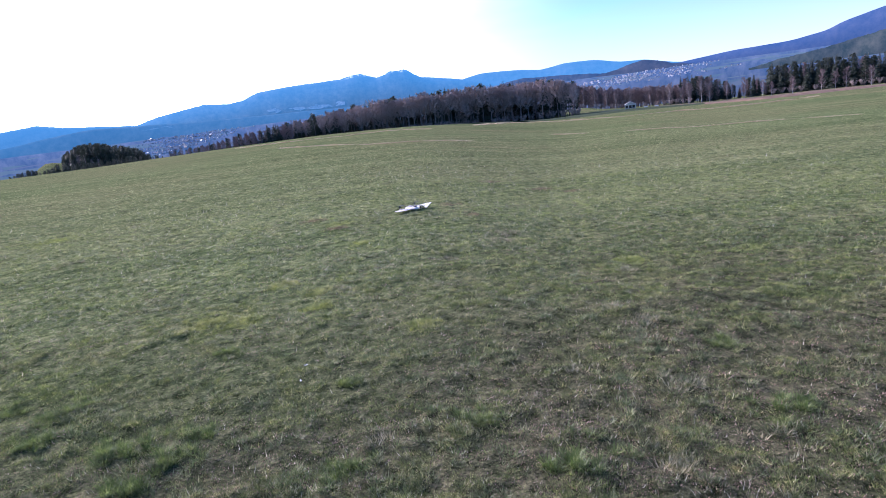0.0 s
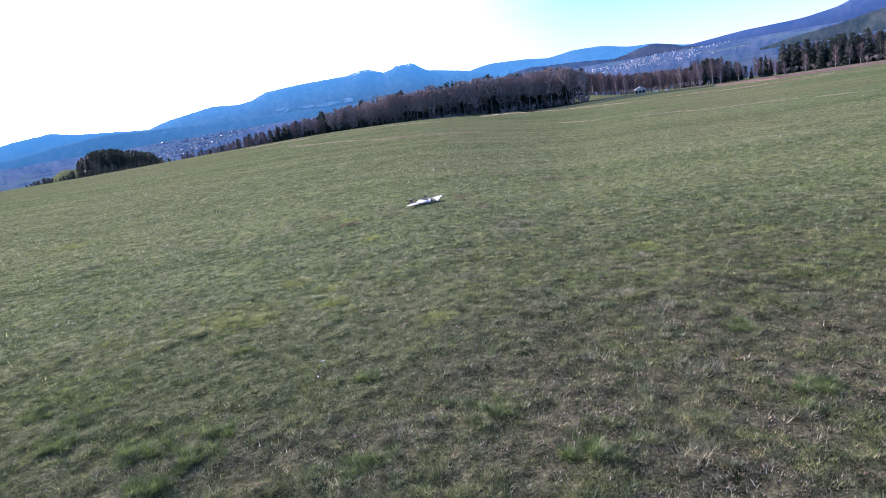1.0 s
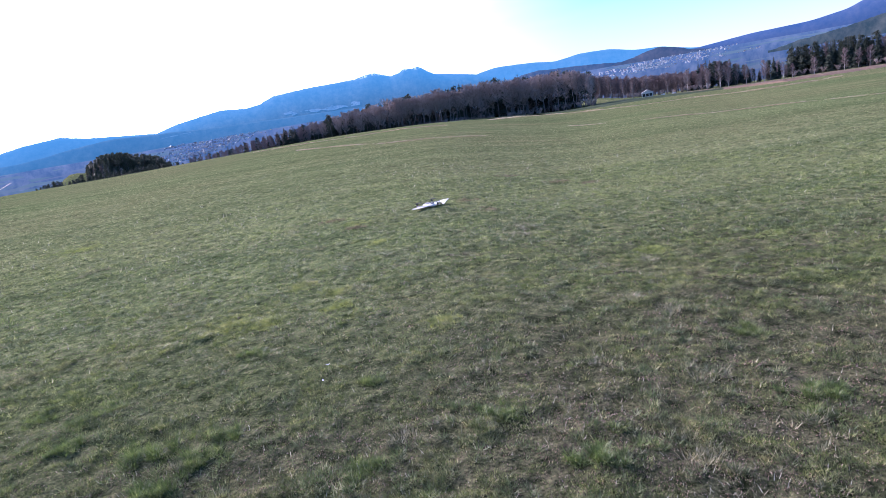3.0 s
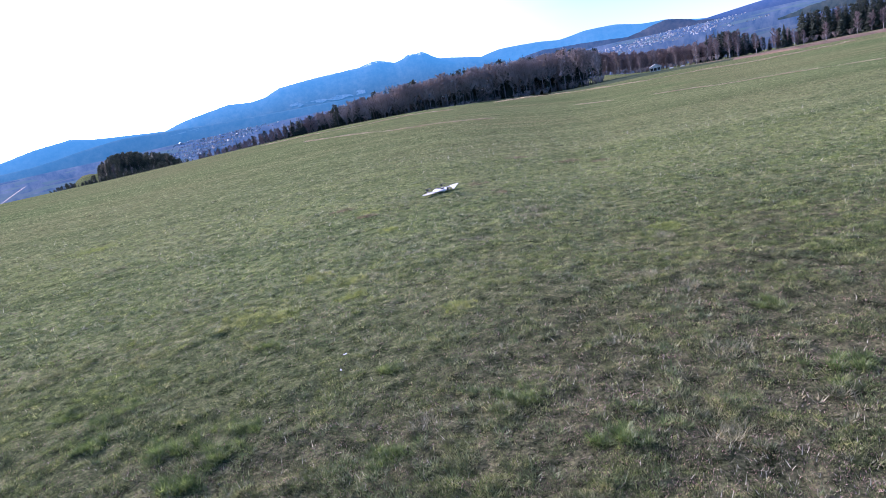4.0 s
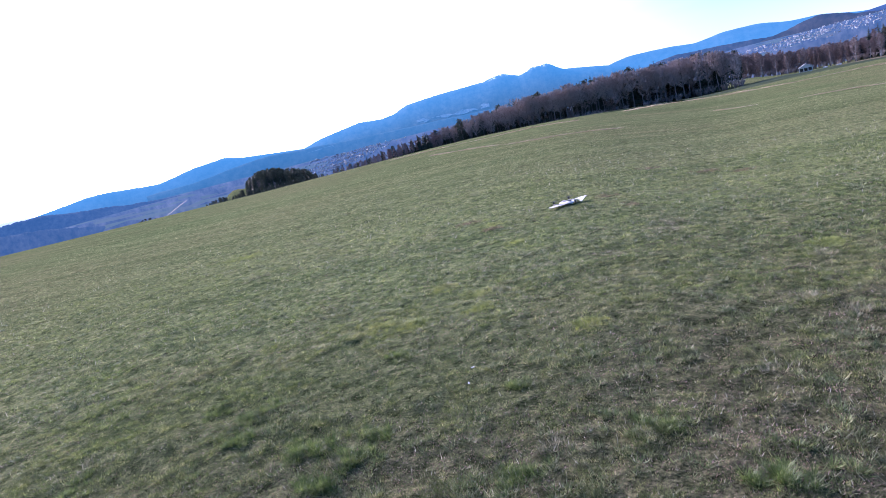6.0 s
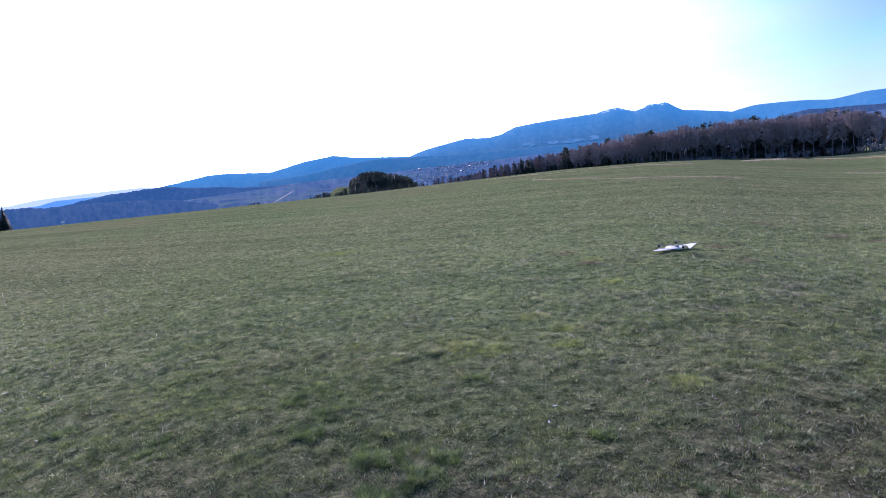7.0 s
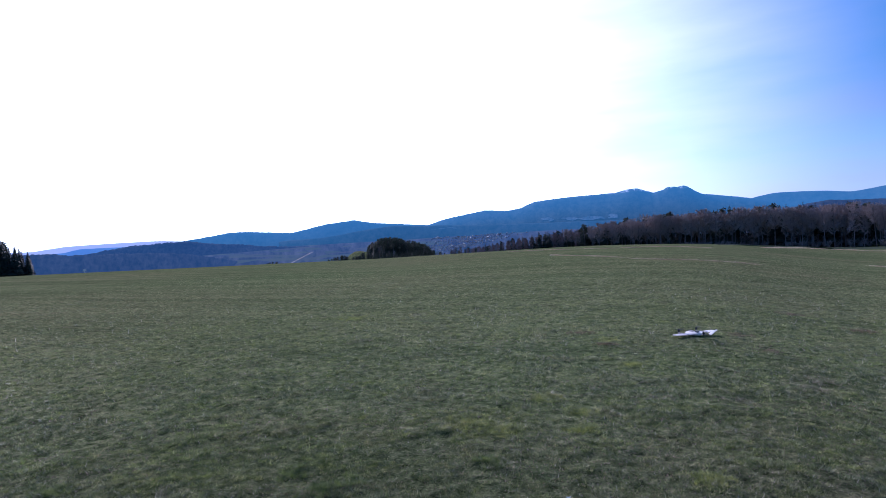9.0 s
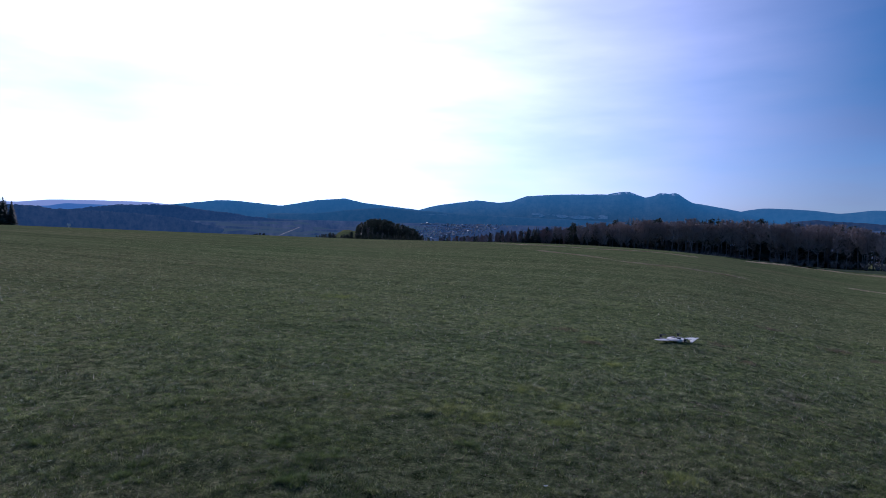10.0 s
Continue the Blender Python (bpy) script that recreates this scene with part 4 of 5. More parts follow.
wood((-23.5, -13.5), [(-24, 300), (-14, 345)], 7, 2.5, [(-24, 8.5), (-22, 9.5), (-18, 10.5), (-14, 13)],
     lambda az, row: "red" if trees.random() < 0.8 else "grey", "trees behind the hut")
wood((-40, -29.3), [(-40, 285), (-29, 320)], 5, 3.4, [(-40, 10), (-36, 12), (-33, 13), (-29.5, 13.5), (-29.3, 9)],
     lambda az, row: "spruce" if trees.random() < (0.95 if row > 0 else 0.8) else "red", "dark spruces")
wood((-29.3, -22), [(-30, 315), (-22, 310)], 4, 3.4, [(-29.3, 6), (-28.6, 9), (-28.2, 10), (-27.4, 5), (-26.6, 7.5), (-25, 12), (-23, 12), (-22, 9)],
     lambda az, row: "spruce" if trees.random() < 0.6 else "red", "dark spruces")
for bearings, edge in (((-14, 13), [(-14, 213), (-10, 226), (0, 236), (13, 271)]), ((-23.5, -13.8), [(-24, 299), (-14, 343)]), ((-40, -29), [(-40, 283), (-29, 317)])):
    wood(bearings, edge, 2, 2.6, [(-40, 2.6), (13, 2.8)], lambda az, row: "brush" if trees.random() < 0.65 else None, "undergrowth of the woods")
wood((-12.6, 13), [(-14, 224), (-10, 237), (0, 247), (13, 282)], 3, 2.0, [(-14, 6.0), (13, 6.0)], lambda az, row: "brush", "undergrowth of the woods")
COPSE = [(23.5, -1.25), (24.9, -0.85), (25.2, -0.40), (26.4, 0.0), (26.9, 0.12), (27.8, 0.42), (29.0, 0.60), (29.6, 0.45), (30.1, 0.30), (30.6, -0.05), (31.0, -0.7)]
stand((24.6, 30.9), (400, 470), 3.9, COPSE,
      lambda az, row: (("pine" if trees.random() < 0.75 else "spruce"), 1.0) if row > 0.3 or az < 27.6 or trees.random() < 0.6 else ("grey", 0.5 + 0.5 * row),
      {M_NEEDLE: ("copse_conifers", "dense dark conifers of the far copse"), M_TWIG: ("copse_twigs", "leafless brown crowns at the copse's edge"), M_BARK: ("copse_trunks", "grey-brown trunks and limbs of the copse")})
BUSHES = [(23.4, -1.3), (24.5, -0.98), (26, -0.92), (28, -1.0), (29, -0.9), (30.5, -0.95), (31.2, -0.76), (32.2, -0.95), (33.4, -0.8), (34.2, -1.1), (34.9, -1.35)]
grove((23.5, 34.9), (252, 260), 1.9, BUSHES, lambda az, row: ("pine", 1.0) if trees.random() < 0.5 else ("spruce", 0.95), "young pines before the copse")
grove((38.8, 40.1), (300, 306), 2.4, [(38.7, -1.3), (39.4, -0.92), (40.2, -1.25)], lambda az, row: ("pine", 1.0), "pines below the meadow")
CORNER = [(58.3, 1.0), (58.7, 1.85), (59.0, 1.3), (59.2, 1.75), (59.5, 1.4), (60.0, 2.2), (60.7, 2.35), (61.4, 2.5), (64, 2.6), (72, 2.7)]
grove((58.35, 72), (188, 208), 2.1, CORNER, lambda az, row: ("spruce" if trees.random() < 0.6 or az < 59.5 else "pine", 1.0), "spruces at the meadow's corner")
for az, h in ((-14.6, 8), (-15.6, 8.5), (-16.6, 8), (-17.4, 7.5), (-20.3, 7.5), (-21.9, 9.5), (-22.8, 7), (-23.5, 8), (-24.4, 9.5), (-25.1, 6.5), (-26.4, 7), (-27.75, 7.5), (-29.1, 6), (-29.7, 5), (-31.2, 6), (-33.2, 7.2), (-34.1, 6.5), (-34.8, 6.8), (-36.4, 6.5)):
    plant("birch", az, 272 + (az + 23) * 1.5 if az > -23 else 228, h, "birches along the track")


hx, hy = polar(-18.6, 262)
the_hut = hut()
the_hut.matrix_basis = pose(float(hx), float(hy), gz(hx, hy), 0, 0, -18) @ Matrix.Scale(0.78, 4)
first_stack = wood_stack()
for n, (az, r, turn) in enumerate(((-19.9, 262, -25), (-20.8, 260, -10))):
    x, y = polar(az, r)
    at = pose(float(x), float(y), gz(x, y), 0, 0, turn) @ Matrix.Scale(0.6, 4)
    thing = first_stack if n == 0 else copy_thing(first_stack, at)
    thing.matrix_basis = at
    tagged(thing, group="wood stacks beside the hut")


def marker():
    """A short white marker stake at the far edge of the field."""
    root = new("marker_stake")
    v, f = tube([Vector((0, 0, -0.2)), Vector((0, 0, 0.3))], [0.05, 0.05], 8)
    hang("post", mesh_from("post", v, f), M_WALL, root)
    bm = bmesh.new()
    bmesh.ops.create_cube(bm, size=1, matrix=Matrix.Translation((0, 0, 0.34)) @ Matrix.Diagonal((0.36, 0.14, 0.26, 1)))
    bmesh.ops.bevel(bm, geom=bm.edges[:], offset=0.02, segments=2, affect="EDGES")
    part("board", bm, M_WALL, root)
    return tagged(root, "white marker stake at the meadow's far edge", "stake")


stake = marker()
mx, my = polar(54.6, 112)
stake.matrix_basis = pose(float(mx), float(my), gz(mx, my), 0, 0, 55) @ Matrix.Scale(1.25, 4)


# ---- houses ----
def house(w, d, h, roof_material, label):
    root = new("house")
    bm = bmesh.new()
    bmesh.ops.create_cube(bm, size=1, matrix=Matrix.Translation((0, 0, h / 2 - 0.5)) @ Matrix.Diagonal((w, d, h + 1, 1)))
    part("wall", bm, M_DULL, root)
    e, g = 0.5, d * 0.38
    v = [(-w / 2 - e, -d / 2 - e, h - 0.3), (w / 2 + e, -d / 2 - e, h - 0.3), (w / 2 + e, 0, h + g), (-w / 2 - e, 0, h + g),
         (-w / 2 - e, d / 2 + e, h - 0.3), (w / 2 + e, d / 2 + e, h - 0.3)]
    v += [(x, y, z - 0.25) for x, y, z in v]
    f = [(0, 1, 2, 3), (3, 2, 5, 4), (7, 6, 9, 8), (8, 9, 10, 11), (0, 3, 9, 6), (3, 4, 10, 9), (1, 7, 8, 2), (2, 8, 11, 5), (0, 6, 7, 1), (4, 5, 11, 10)]
    hang("roof", mesh_from("roof", v, f), roof_material, root)
    gable = [(-w / 2, -d / 2 + 0.2, h - 0.1), (-w / 2, d / 2 - 0.2, h - 0.1), (-w / 2, 0, h + g - 0.3),
             (w / 2, -d / 2 + 0.2, h - 0.1), (w / 2, d / 2 - 0.2, h - 0.1), (w / 2, 0, h + g - 0.3)]
    hang("gable", mesh_from("gable", gable, [(0, 2, 1), (3, 4, 5), (0, 1, 4, 3)]), M_DULL, root)
    for side in (-1, 1):
        for k in (-0.25, 0.25):
            bm = bmesh.new()
            bmesh.ops.create_cube(bm, size=1, matrix=Matrix.Translation((k * w, side * d / 2, h * 0.55)) @ Matrix.Diagonal((1.3, 0.08, 1.3, 1)))
            part("window", bm, M_GLASS, root)
    return tagged(root, label, "house")


homes = random.Random(5)
house_kinds = [house(12, 9, 5.5, M_ROOF, "white village house with a red-brown roof"),
               house(16, 10, 6.5, M_ROOF_PALE, "large white village house with a pale roof"),
               house(10, 8, 4.5, M_ROOF_PALE, "small white village house with a pale roof"),
               house(20, 11, 7, M_ROOF_GREY, "long white village hall with a grey roof")]
placed = [False] * 4


def build_house(az, r, group, scale=1.0):
    k = placed.index(False) if False in placed else homes.choice((0, 0, 1, 2, 2, 2))
    x, y = polar(az, r)
    at = Matrix.Translation((x, y, gz(x, y))) @ Matrix.Rotation(radians(az + homes.choice((0, 90)) + homes.gauss(0, 18)), 4, "Z")
    ob = house_kinds[k]
    if placed[k]:
        ob = copy_thing(ob, at)
    else:
        ob.matrix_basis = at
        placed[k] = True
    ob.matrix_basis = at @ Matrix.Scale(scale, 4)
    return tagged(ob, group=group)


for n in range(112):
    az = homes.gauss(20.5, 2.0)
    build_house(az, 2150 + max(0, 24 - az) * 95 + homes.uniform(-60, 420), "houses of the village in the valley", homes.uniform(0.55, 0.9))
for n in range(22):
    build_house(homes.uniform(21, 25), homes.uniform(2950, 3120), "houses above the valley")
for n in range(95):
    az = homes.uniform(-25, -12.5)
    build_house(az, 2420 + 58 * max(0, -14 - az) * homes.uniform(0.2, 1) + homes.uniform(0, 160), "houses of the village on the hill", homes.uniform(0.26, 0.42))
for n in range(16):
    build_house(homes.uniform(-30, -24), homes.uniform(2580, 2760), "houses of the village on the hill", 0.45)

def crowd(bearings, reach, count, label):
    """The farther houses of a village, too small to tell apart: gabled blocks in one mesh."""
    verts, faces, slots = [], [], []
    for n in range(count):
        az = homes.triangular(bearings[0], bearings[1], bearings[2])
        x, y = polar(az, reach(az))
        z = gz(x, y)
        w, d, h = homes.uniform(4, 7), homes.uniform(3.5, 5), homes.uniform(2.3, 3.4)
        turn = homes.uniform(0, math.pi)
        c, q = math.cos(turn), math.sin(turn)
        k = len(verts)
        for u, v, up in ((-1, -1, -1), (1, -1, -1), (1, 1, -1), (-1, 1, -1), (-1, -1, h), (1, -1, h), (1, 1, h), (-1, 1, h), (-1, 0, h + d * 0.4), (1, 0, h + d * 0.4)):
            verts.append((x + c * u * w / 2 - q * v * d / 2, y + q * u * w / 2 + c * v * d / 2, z + up))
        faces += [tuple(k + i for i in f) for f in ((0, 1, 5, 4), (1, 2, 6, 9, 5), (2, 3, 7, 6), (3, 0, 4, 8, 7), (4, 5, 9, 8), (6, 7, 8, 9))]
        roof = homes.choice((1, 1, 2))
        slots += [0, 0, 0, 0, roof, roof]
    ob = hang("village_houses", mesh_from("village_houses", verts, faces), M_DULL)
    ob.data.materials.append(M_ROOF)
    ob.data.materials.append(M_ROOF_PALE)
    ob.data.polygons.foreach_set("material_index", slots)
    return tagged(ob, label, "house", kind="stuff")


crowd((16, 27, 21.5), lambda az: 2150 + max(0, 24 - az) * 95 + homes.uniform(-40, 700), 420, "crowded small white houses of the village in the valley")
crowd((-27, -12, -18), lambda az: 2440 + 58 * max(0, -13 - az) * homes.uniform(0.1, 1) + homes.uniform(0, 420), 380, "crowded small white houses on the hillside")


def clearing(name, line, spread):
    """A strip of open land on a wooded hillside: line is (bearing, angle up) rows."""
    az = np.arange(line[0][0], line[-1][0], 0.05)
    knots = [on_ridge(name, a, e) for a, e in line]
    slope = RIDGES[name]
    at = np.interp(az, [c[0] for c in line], [float(np.hypot(q[0], q[1])) for q in knots])
    foot = slope(np.array([line[0][0]]), 0.0)[0]
    crest_ = slope(np.array([line[0][0]]), 1.0)[0]
    r0, r1 = float(np.hypot(foot[0], foot[1])), float(np.hypot(crest_[0], crest_[1]))
    share = (at - r0) / (r1 - r0)
    rows, n = [], len(az)
    for k in (-1.0, -0.5, 0.0, 0.5, 1.0):
        half = spread * np.clip(1.6 * fbm(az, az * 0 + k * 0.3, 0.9, 71) - 0.35, 0.02, 1)
        row = [slope(az[i:i + 1], float(share[i] + half[i] * k + 0.35 * spread * (vnoise(az[i], k * 0.2, 0.5, 73) - 0.5)))[0] for i in range(n)]
        rows.append(np.array(row) * (0.998, 0.998, 1.0) + (0, 0, 2.5))
    faces = [(i * n + j, i * n + j + 1, (i + 1) * n + j + 1, (i + 1) * n + j)[::-1] for i in range(4) for j in range(n - 1)
             if fbm(az[j], i * 0.4, 0.55, 77, 3) > 0.44 + 0.03 * abs(i - 1.5)]
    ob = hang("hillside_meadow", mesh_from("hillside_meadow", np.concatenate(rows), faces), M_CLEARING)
    tagged(ob, "pale open meadow on the wooded mountainside", "meadow", kind="structure")


clearing("backdrop_mountain_snowy", [(7.2, 1.05), (9.5, 1.08), (11.3, 1.12), (14.2, 1.22)], 0.10)
clearing("backdrop_slope_wooded", [(22.2, 1.02), (25.1, 0.95)], 0.07)

# ---- the road in the valley ----
def strip(name, points, width, material, label, category, lift=0.05, bumpy=0.0, cuts=40, kind="structure"):
    """A band that lies on the ground along a line of plan points."""
    pts = [Vector(p) for p in points]
    line = []
    for a, b in zip(pts, pts[1:]):
        line += [a.lerp(b, k / cuts) for k in range(cuts)]
    line.append(pts[-1])
    lanes = 3 if width < 20 else 14
    profile = [(k / lanes - 0.5, -0.12 if k in (0, lanes) else 0.75) for k in range(lanes + 1)]
    verts, faces = [], []
    for i, p in enumerate(line):
        d = (line[min(i + 1, len(line) - 1)] - line[max(i - 1, 0)]).normalized()
        s = Vector((-d.y, d.x))
        ends = min(1.0, i / 6, (len(line) - 1 - i) / 6)
        w = width * (1 + bumpy * (vnoise(p.x, p.y, 1.7, 3) * 2.0 - 1.0)) * (0.3 + 0.7 * ends)
        for k, h in profile:
            q = p + s * w * k + s * bumpy * 0.3 * (vnoise(p.x, p.y, 2.3, 6) - 0.5)
            hh = lift * h * (1 + bumpy * 1.5 * (vnoise(q.x, q.y, 0.6, 8) - 0.5) * 2) * ends * min(1.0, w / width)
            verts.append((q.x, q.y, gz(q.x, q.y) + hh))
    for i in range(len(line) - 1):
        for k in range(lanes):
            a, b = i * (lanes + 1) + k, (i + 1) * (lanes + 1) + k
            faces.append((b, b + 1, a + 1, a))
    ob = hang(name, mesh_from(name, verts, faces), material)
    return tagged(ob, label, category, kind=kind)


strip("road", [polar(38.2, 2080), polar(37.2, 2300), polar(35.9, 2640)], 3.4, M_ROAD, "pale asphalt road through the valley", "road", 0.8)


def on_field(az, el):
    """Where a line of sight from eye height meets the field."""
    r = np.geomspace(5, 500, 4000)
    x, y = polar(az, r)
    below = ground_z(x, y) - 1.7 >= r * math.tan(radians(el))
    k = int(np.argmax(below))
    k = k if below[k] else int(np.argmax((ground_z(x, y) - 1.7) / r))
    return float(x[k]), float(y[k])


WINDROWS = []
for line, w in ((((17.3, -1.55), (8.2, -1.78), (3.5, -1.85), (-0.2, -2.2)), 0.46),
                (((13.5, -2.1), (9.4, -2.42), (5.8, -2.82), (3.1, -3.02), (-3.8, -3.76)), 0.44),
                (((-11.7, -4.1), (-14.7, -4.35)), 0.5),
                (((-18.2, -4.54), (-24.3, -4.8), (-29.1, -4.86), (-36, -4.97)), 0.5),
                (((-4.5, -2.38), (-7.6, -2.57), (-13.8, -3.07), (-17.8, -3.24), (-22.5, -3.3), (-27, -3.43), (-31.1, -3.36), (-33, -3.27)), 0.7)):
    WINDROWS.append(([on_field(*p) for p in line], w))


strip("meadow_dark", [polar(-12.4, 202), polar(-15, 198), polar(-17, 188), polar(-19.6, 172)], 105, M_CROP, "stretch of dark green meadow beside the wood", "meadow", 0.4, 0.15)
strip("verge_brown", [polar(-23.5, 190), polar(-27, 195), polar(-31, 200), polar(-38, 205)], 70, M_BRACKEN, "stretch of reddish dead bracken under the birches", "dry grass", 0.4, 0.2)


# ---- the model aircraft, at rest on the grass ----
def lofted(sections, closed=True):
    """A skin through rings of points."""
    verts = [p for ring in sections for p in ring]
    n = len(sections[0])
    faces = [(i * n + k, i * n + (k + 1) % n, (i + 1) * n + (k + 1) % n, (i + 1) * n + k)
             for i in range(len(sections) - 1) for k in range(n)]
    if closed:
        faces += [tuple(range(n))[::-1], tuple(range((len(sections) - 1) * n, len(sections) * n))]
    return verts, faces


def foil(y, x, z, chord, thick, n=12):
    """A wing section across y, its nose towards -x."""
    ring = []
    for k in range(n):
        t = 2 * math.pi * k / n
        c = 0.5 - 0.5 * math.cos(t)
        ring.append((x + chord * c, y, z + thick * chord * math.sin(t) * (1.15 - 0.75 * c)))
    return ring


def aircraft():
    """A foam aircraft with two tilting rotors on booms before its wing, a slim tail boom and a V tail."""
    root = new("model_aircraft")

    def add(name, vf, material, label="", under=None):
        me = mesh_from(name, *vf, True)
        bm = bmesh.new()
        bm.from_mesh(me)
        bmesh.ops.recalc_face_normals(bm, faces=bm.faces)
        bm.to_mesh(me)
        bm.free()
        return hang(name, me, material, under or root, label)

    def oval(x, w, h, z, y=0.0):
        return [(x, y + math.cos(2 * math.pi * k / 14) * w, z + math.sin(2 * math.pi * k / 14) * h) for k in range(14)]

    def disc(x, y, z, w, n=12):
        return [(x + math.cos(2 * math.pi * k / n) * w, y + math.sin(2 * math.pi * k / n) * w, z) for k in range(n)]

    add("fuselage", lofted([oval(-0.24, 0.008, 0.008, 0.040), oval(-0.22, 0.024, 0.022, 0.043), oval(-0.15, 0.038, 0.036, 0.050), oval(0.0, 0.042, 0.042, 0.055),
                            oval(0.12, 0.034, 0.036, 0.056), oval(0.20, 0.016, 0.016, 0.060)]), M_FOAM)
    add("tail_boom", lofted([oval(0.19, 0.012, 0.012, 0.060), oval(0.30, 0.009, 0.009, 0.066), oval(0.44, 0.008, 0.008, 0.072)]), M_HULL, "grey tail boom")
    for side in (1, -1):
        wing = add("wing", lofted([foil(side * 0.03, -0.10, 0.056, 0.21, 0.07), foil(side * 0.25, -0.085, 0.062, 0.18, 0.07),
                                   foil(side * 0.43, -0.055, 0.070, 0.13, 0.06), foil(side * 0.46, -0.03, 0.072, 0.07, 0.04)]), M_FOAM)
        add("aileron", lofted([foil(side * 0.24, 0.094, 0.064, 0.035, 0.10), foil(side * 0.42, 0.072, 0.070, 0.030, 0.10)]), M_HULL, "grey aileron", wing)
        add("tail_fin", lofted([[(x, y + side * 0.01, z) for x, y, z in foil(0, 0.33, 0.070, 0.11, 0.05)],
                                [(x, side * 0.08, z) for x, y, z in foil(0, 0.37, 0.130, 0.09, 0.05)],
                                [(x, side * 0.14, z) for x, y, z in foil(0, 0.41, 0.160, 0.06, 0.05)]]), M_FOAM)
        add("boom", lofted([oval(px, w, w, 0.062, side * 0.20) for px, w in ((-0.19, 0.008), (-0.17, 0.014), (-0.05, 0.017), (0.06, 0.012), (0.10, 0.004))]), M_HULL, "grey rotor boom")
        add("strut", lofted([disc(-0.17, side * 0.20, z, w, 8) for z, w in ((0.068, 0.012), (0.092, 0.008))]), M_HULL)
        motor = add("motor", lofted([disc(-0.17, side * 0.20, z, w) for z, w in ((0.090, 0.017), (0.092, 0.022), (0.126, 0.022), (0.134, 0.015), (0.146, 0.004))]), M_BLACK, "black motor")
        v, f = [], []
        for turn in (0.7, 0.7 + math.pi):
            c, q = math.cos(turn), math.sin(turn)
            ring = [[(-0.17 + c * d - q * e * w, side * 0.20 + q * d + c * e * w, 0.139 + u + e * tw) for e, u in ((-1, 0), (1, 0), (1, 0.002), (-1, 0.002))]
                    for d, w, tw in ((0.008, 0.008, 0.004), (0.03, 0.013, 0.005), (0.07, 0.011, 0.003), (0.10, 0.004, 0.001))]
            bv, bf = lofted(ring)
            f += [tuple(k + len(v) for k in face) for face in bf]
            v += bv
        add("propeller", (v, f), M_BLACK, "", motor)
    tail_motor = add("tail_motor", lofted([disc(0.26, 0, z, w) for z, w in ((0.062, 0.016), (0.070, 0.022), (0.112, 0.022), (0.120, 0.014), (0.130, 0.004))]), M_BLACK, "black tail motor")
    add("propeller", lofted([[(0.26 + d, e * w, 0.125 + u) for e, u in ((-1, 0), (1, 0), (1, 0.002), (-1, 0.002))]
                             for d, w in ((-0.10, 0.004), (-0.06, 0.011), (0, 0.008), (0.06, 0.011), (0.10, 0.004))]), M_BLACK, "", tail_motor)
    for name, x, size, material, label in (("hatch", -0.06, (0.13, 0.050, 0.016), M_HULL, "tan canopy hatch"), ("battery_bay", 0.09, (0.08, 0.044, 0.022), M_BLACK, "open dark battery bay")):
        bm = bmesh.new()
        bmesh.ops.create_cube(bm, size=1, matrix=Matrix.Translation((x, 0, 0.097)) @ Matrix.Diagonal((*size, 1)))
        bmesh.ops.bevel(bm, geom=bm.edges[:], offset=0.005, segments=2, affect="EDGES")
        part(name, bm, material, root, label)
    return tagged(root, "white foam model aircraft with black propellers resting on grass", "model aircraft")


plane = aircraft()
px, py = on_field(1.9, -9.6)
plane.matrix_basis = pose(px, py, gz(px, py) - 0.015, 0, -1, -49) @ Matrix.Scale(0.82, 4)


# ---- the grass ----
# clumps of grass as plan places: x, y, spread and height
FRESH = [(-1.92, 3.04, 0.20, 0.11), (-1.53, 2.85, 0.17, 0.09), (-1.70, 2.65, 0.15, 0.09), (-1.48, 3.13, 0.17, 0.07), (-2.54, 3.27, 0.18, 0.06),
         (-2.54, 3.73, 0.15, 0.05), (-1.69, 4.39, 0.16, 0.05), (-0.56, 2.57, 0.14, 0.06), (-0.63, 3.55, 0.13, 0.05), (0.56, 2.36, 0.18, 0.08),
         (0.13, 2.86, 0.17, 0.05), (1.80, 3.48, 0.16, 0.05), (1.72, 2.58, 0.15, 0.07), (-2.67, 3.55, 0.16, 0.06), (-3.06, 3.81, 0.14, 0.05),
         (-3.56, 2.89, 0.2, 0.05), (-4.62, 2.95, 0.2, 0.06)]
PALE = [(0.96, 7.65, 0.22, 0.09), (1.83, 5.39, 0.14, 0.08), (1.37, 4.41, 0.12, 0.08), (1.50, 4.04, 0.14, 0.08), (1.37, 3.01, 0.14, 0.07), (0.16, 6.53, 0.22, 0.06), (0.85, 7.30, 0.25, 0.07),
        (-0.66, 6.40, 0.24, 0.06), (-5.6, 8.9, 0.4, 0.06), (0.83, 3.37, 0.14, 0.05), (0.96, 2.25, 0.16, 0.07), (1.56, 2.36, 0.16, 0.06),
        (-0.40, 2.78, 0.12, 0.05), (-5.02, 4.21, 0.25, 0.05), (-3.73, 3.15, 0.22, 0.05), (-4.12, 6.2, 0.3, 0.05), (-1.6, 2.85, 0.12, 0.06)]
